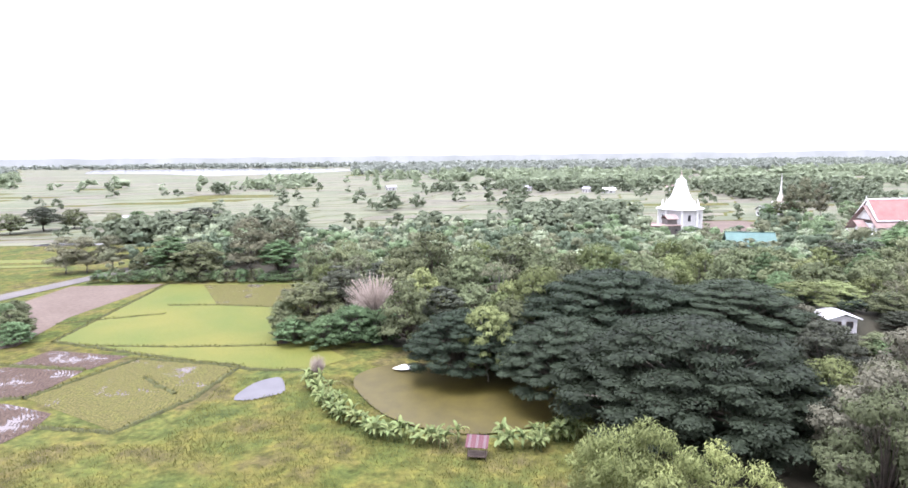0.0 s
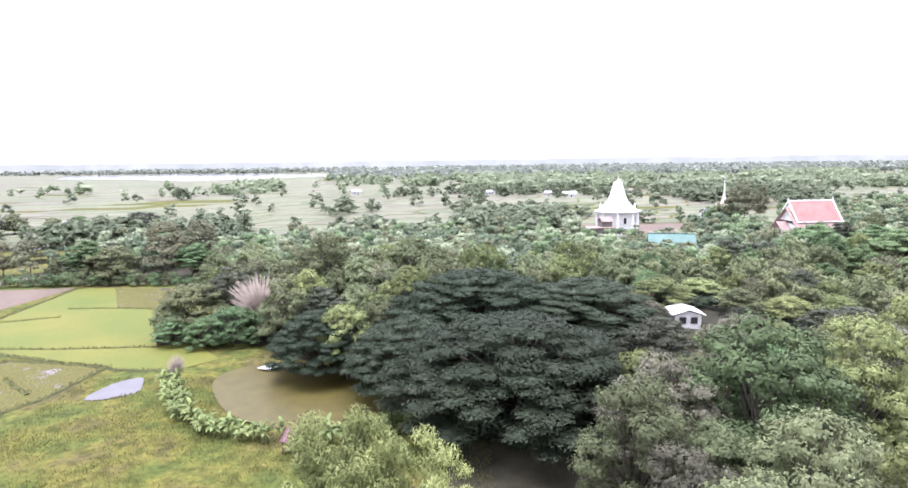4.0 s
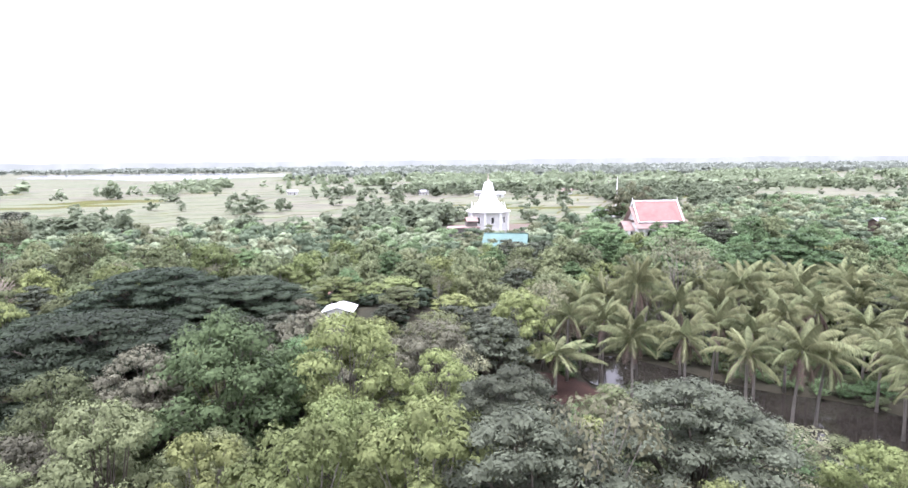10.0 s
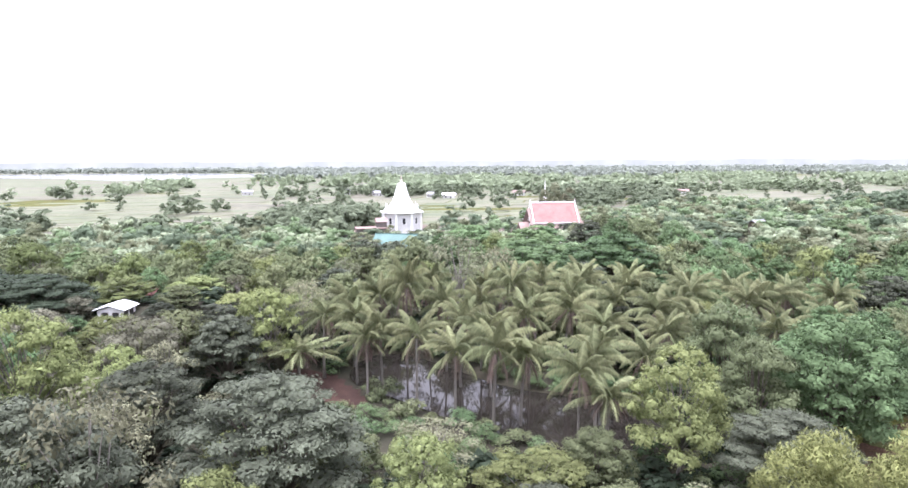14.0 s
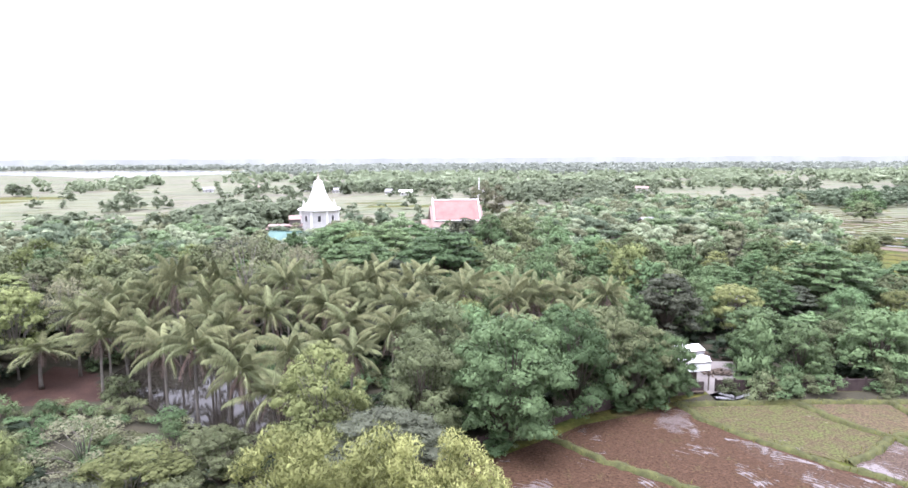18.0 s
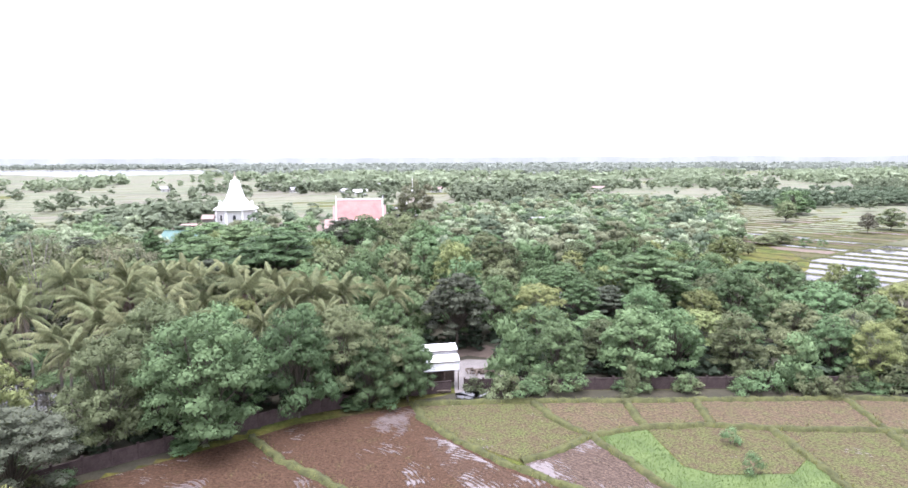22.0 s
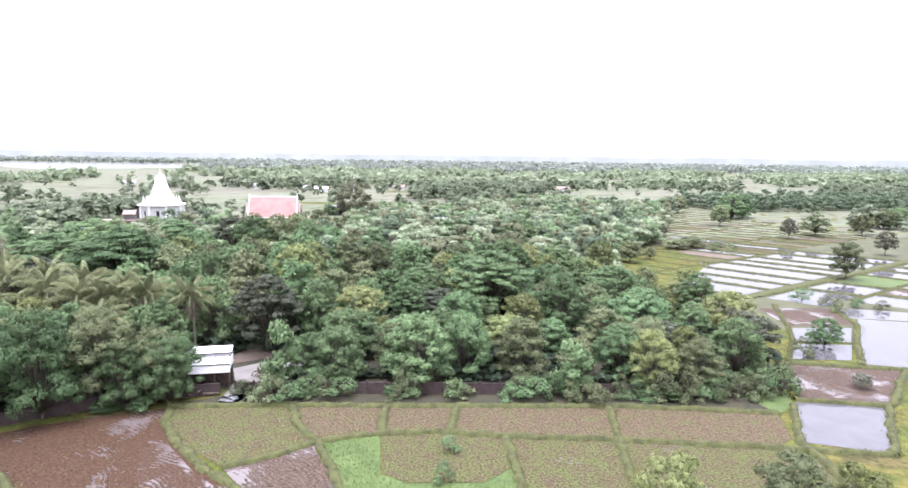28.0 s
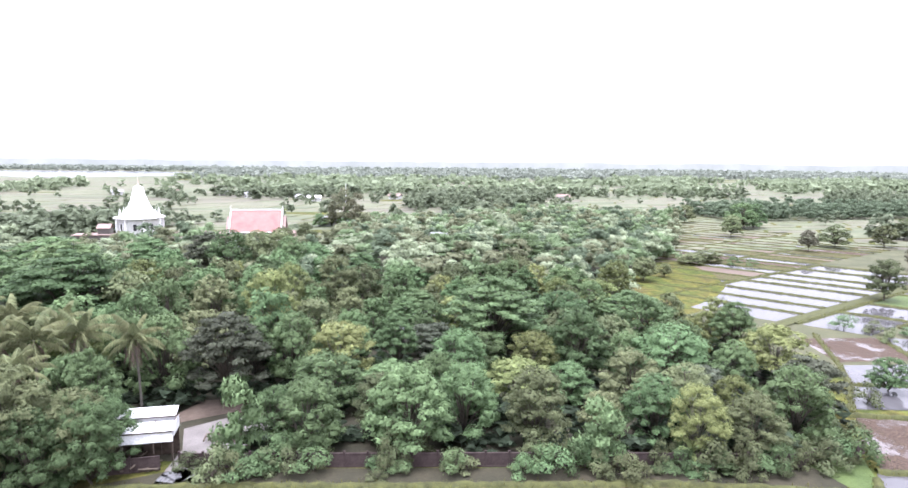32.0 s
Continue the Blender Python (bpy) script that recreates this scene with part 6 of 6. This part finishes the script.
# ---- boundary wall, yard and carport ----
wall = thing("boundary_wall", "stained brown-grey panel wall with concrete posts along the grove", "wall", kind="structure")
bm = boxes((0, 0, 0.95, 2.76, 0.12, 1.6))
PANEL = bpy.data.meshes.new("panel")
bm.to_mesh(PANEL)
bm.free()
PANEL.materials.append(WALL_STONE)
bm = boxes((0, 0, 1.0, 0.24, 0.24, 2.2), (0, 0, 2.13, 0.3, 0.3, 0.08), bevel=0.02)
POST = bpy.data.meshes.new("post")
bm.to_mesh(POST)
bm.free()
POST.materials.append(WALL_STONE)
bm = boxes((0, 0, 1.83, 2.76, 0.2, 0.16), (0, 0, 0.08, 2.76, 0.2, 0.3), bevel=0.02)
RAIL = bpy.data.meshes.new("rail")
bm.to_mesh(RAIL)
bm.free()
RAIL.materials.append(WALL_STONE)
for (ax, ay), (bx, by) in zip(WALL_LINE, WALL_LINE[1:]):
    if (ax, ay) == (189, 75.6):
        bx, by = 196.0, 76.7
    k = max(1, round(math.hypot(bx - ax, by - ay) / 3.0))
    a = math.degrees(math.atan2(by - ay, bx - ax))
    for i in range(k):
        s, e = i / k, (i + 0.5) / k
        post = part("post", POST, None, wall)
        post.matrix_basis = pose(ax + (bx - ax) * s, ay + (by - ay) * s, 0, 0, 0, a)
        m = pose(ax + (bx - ax) * e, ay + (by - ay) * e, 0, 0, 0, a) @ Matrix.Diagonal((math.hypot(bx - ax, by - ay) / k / 3.0, 1, 1, 1))
        part("panel", PANEL, None, wall).matrix_basis = m
        part("rail", RAIL, None, wall).matrix_basis = m

sheet("yard_floor", [(196.4, 73), (200.8, 73.2), (202, 79), (206.5, 85.5), (207.5, 90.5), (199.5, 92), (194.5, 88.4), (196.6, 82)], 0.06, YARD_PALE, "pale concrete yard behind the gate", "yard")
sheet("yard_earth", [(190, 90), (193, 90.6), (200, 94.1), (206, 91.2), (208, 95), (204, 100), (194, 99)], 0.05, TAN_FIELD, "bare earth and dry grass behind the yard", "yard")


def carport():
    """An open shed: two stepped white roof strips over a pale front sheet, dark below."""
    t = thing("carport", "open shed with stepped white metal roof strips", "shed", at=pose(193.6, 78.6, 0, 0, 0, 8))
    for k, (y, z) in enumerate(((-0.75, 5.05), (1.15, 6.25))):
        roof = part("roof_strip", boxes((0, y, z, 7.0, 2.0, 0.06, Matrix.Rotation(0.26, 4, 'X')), bevel=0.01), WHITE_METAL, t)
        for i in range(11):
            part("seam", boxes((-3.5 + 0.7 * i, y, z + 0.045, 0.04, 1.98, 0.04, Matrix.Rotation(0.26, 4, 'X'))), WHITE_METAL, roof)
        # dark bar added under the strip's low edge to draw its shadow line
        part("fascia_beam", boxes((0, y - 0.93, z - 0.38, 6.9, 0.08, 0.14)), TIMBER, t)
    part("clerestory_sheet", boxes((0, 0.26, 5.62, 6.9, 0.05, 0.5)), TIN, t, "grey sheet between the roof strips")
    part("front_sheet", boxes((0, -1.55, 4.0, 6.9, 0.05, 1.35)), WHITE_METAL, t, "pale metal sheet hung along the front")
    part("side_sheet", boxes((3.45, 0.4, 4.6, 0.05, 3.3, 1.5)), WHITE_METAL, t, "white side sheet")
    for x in (-3.3, -1.1, 1.1, 3.3):
        for y, hh in ((-1.45, 4.6), (2.0, 6.4)):
            part("post", boxes((x, y, hh / 2, 0.13, 0.13, hh)), TIMBER, t)
        part("rafter", boxes((x, 0.25, 5.42, 0.1, 3.9, 0.12, Matrix.Rotation(0.46, 4, 'X'))), TIMBER, t)
    # added dark board, no known wall, so that the inside reads dark
    part("back_wall", boxes((0, 2.15, 1.6, 6.6, 0.08, 3.2)), TIMBER, t, "added dark board that makes the shed's inside dim")
    part("bench", boxes((-0.6, -0.6, 0.8, 3.6, 0.9, 0.1), (-2.2, -0.6, 0.4, 0.1, 0.8, 0.8), (1.0, -0.6, 0.4, 0.1, 0.8, 0.8)), TIMBER, t, "dark workbench")
    return t


carport()


def log_heap(x, y, count, spread, length, label):
    t = thing("log_heap", label, "log pile", at=pose(x, y, 0.1))
    rng = r_(int(x))
    for k in range(count):
        a, ln = rng.uniform(-0.5, 0.5) + (0.4 if k % 3 else 1.2), length * rng.uniform(0.6, 1.2)
        c = np.array((rng.normal() * spread, rng.normal() * spread * 0.6, 0.15 + 0.75 * rng.uniform() * (1 - k / count)))
        d = np.array((math.cos(a), math.sin(a), rng.normal() * 0.12)) * ln / 2
        part("log", mesh_of("log", *gather([tube([c - d, c, c + d], [0.13, 0.14, 0.12], 6)]), LOG, True), None, t)
    return t


log_heap(201.6, 84.6, 30, 1.3, 2.2, "heap of cut grey-brown logs on the yard")
log_heap(192.8, 77.5, 26, 1.3, 2.0, "dark scrap timber under the open shed")


def tin_heap():
    t = thing("scrap_sheets", "heap of pale corrugated sheets tipped by the field", "scrap", at=pose(198.2, 73.8, 0.1))
    for k in range(7):
        bm = bmesh.new()
        n = 10
        rows = [[bm.verts.new((-1.1 + 0.22 * i, y, 0.05 * (i % 2))) for i in range(n + 1)] for y in (-0.5, 0.5)]
        for i in range(n):
            bm.faces.new((rows[0][i], rows[0][i + 1], rows[1][i + 1], rows[1][i]))
        bmesh.ops.solidify(bm, geom=bm.faces[:], thickness=0.02)
        p = part("sheet", bm, TIN, t)
        p.matrix_basis = pose(RNG.normal() * 0.6, RNG.normal() * 0.35, 0.12 + 0.07 * k, RNG.normal() * 9, RNG.normal() * 9, RNG.uniform(-40, 40))
    return t


tin_heap()


def field_hut():
    """A lean-to on four legs with a striped maroon roof."""
    t = thing("field_hut", "small field hut with a maroon and pale striped metal roof", "hut", at=pose(-3.3, 71.6, 0, 0, 0, -8) @ Matrix.Scale(0.88, 4))
    for k in range(9):
        bm = boxes((-1.44 + 0.36 * k, 0, 2.5, 0.34, 2.5, 0.05, Matrix.Rotation(0.36, 4, 'X')))
        part("roof_sheet", bm, PALE_STRIPE if k % 3 == 1 else RUST_RED, t)
    for x in (-1.3, 1.3):
        for y, hh in ((-0.9, 2.15), (0.9, 2.8)):
            part("post", boxes((x, y, hh / 2, 0.1, 0.1, hh)), TIMBER, t)
    part("floor", boxes((0, 0, 0.6, 2.8, 2.0, 0.08)), TIMBER, t)
    return t


field_hut()
small_house(-42.5, 120, 0, 3.0, 2.6, 1.3, 2.1, 15, LOG, "low thatched field shelter under trees", "field_shelter", TIMBER)
sheet("white_tarpaulin", [(-18.0, 103.6), (-16.4, 102.9), (-14.6, 103.2), (-13.4, 104.4), (-14.4, 105.6), (-15.0, 105.2), (-16.2, 105.9), (-17.0, 104.9)], 0.25, WHITE, "white sheet lying on the pond's bank", "tarpaulin", "thing")

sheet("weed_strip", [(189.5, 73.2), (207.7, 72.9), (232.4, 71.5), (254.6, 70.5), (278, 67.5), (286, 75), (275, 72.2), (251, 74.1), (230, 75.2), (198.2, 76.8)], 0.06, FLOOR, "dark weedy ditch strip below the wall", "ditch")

# ---- the distance: a glowing ring coloured as hazy woods at the horizon ----
def horizon_ring():
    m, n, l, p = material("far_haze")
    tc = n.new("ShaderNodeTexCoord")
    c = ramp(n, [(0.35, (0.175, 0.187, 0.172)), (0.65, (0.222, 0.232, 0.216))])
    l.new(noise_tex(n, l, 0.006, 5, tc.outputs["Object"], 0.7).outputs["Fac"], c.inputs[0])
    # the ring emits its haze colour by itself
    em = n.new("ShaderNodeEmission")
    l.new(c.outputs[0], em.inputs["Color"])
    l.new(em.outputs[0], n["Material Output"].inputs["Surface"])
    vs, fs = [], []
    k = 360
    for i in range(k):
        a = 2 * math.pi * i / k
        hh = 42 + 5 * noise.noise(Vector((math.cos(a) * 9, math.sin(a) * 9, 0))) + 6 * noise.noise(Vector((math.cos(a) * 50, math.sin(a) * 50, 0)))
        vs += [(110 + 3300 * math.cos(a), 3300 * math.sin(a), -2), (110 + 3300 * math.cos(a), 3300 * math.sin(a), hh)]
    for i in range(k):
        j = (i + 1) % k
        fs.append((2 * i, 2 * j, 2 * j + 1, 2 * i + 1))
    return tagged(new("backdrop", mesh_of("backdrop", vs, fs, m)), "glowing backdrop ring coloured as hazy woods at the horizon", "backdrop", kind="structure")


horizon_ring()

# kinds that found no place
for name in list(FRESH):
    for o in (*bpy.data.objects[name].children_recursive, bpy.data.objects[name]):
        bpy.data.objects.remove(o)
for o in bpy.data.objects:
    for key in ("h", "r"):
        if key in o:
            del o[key]
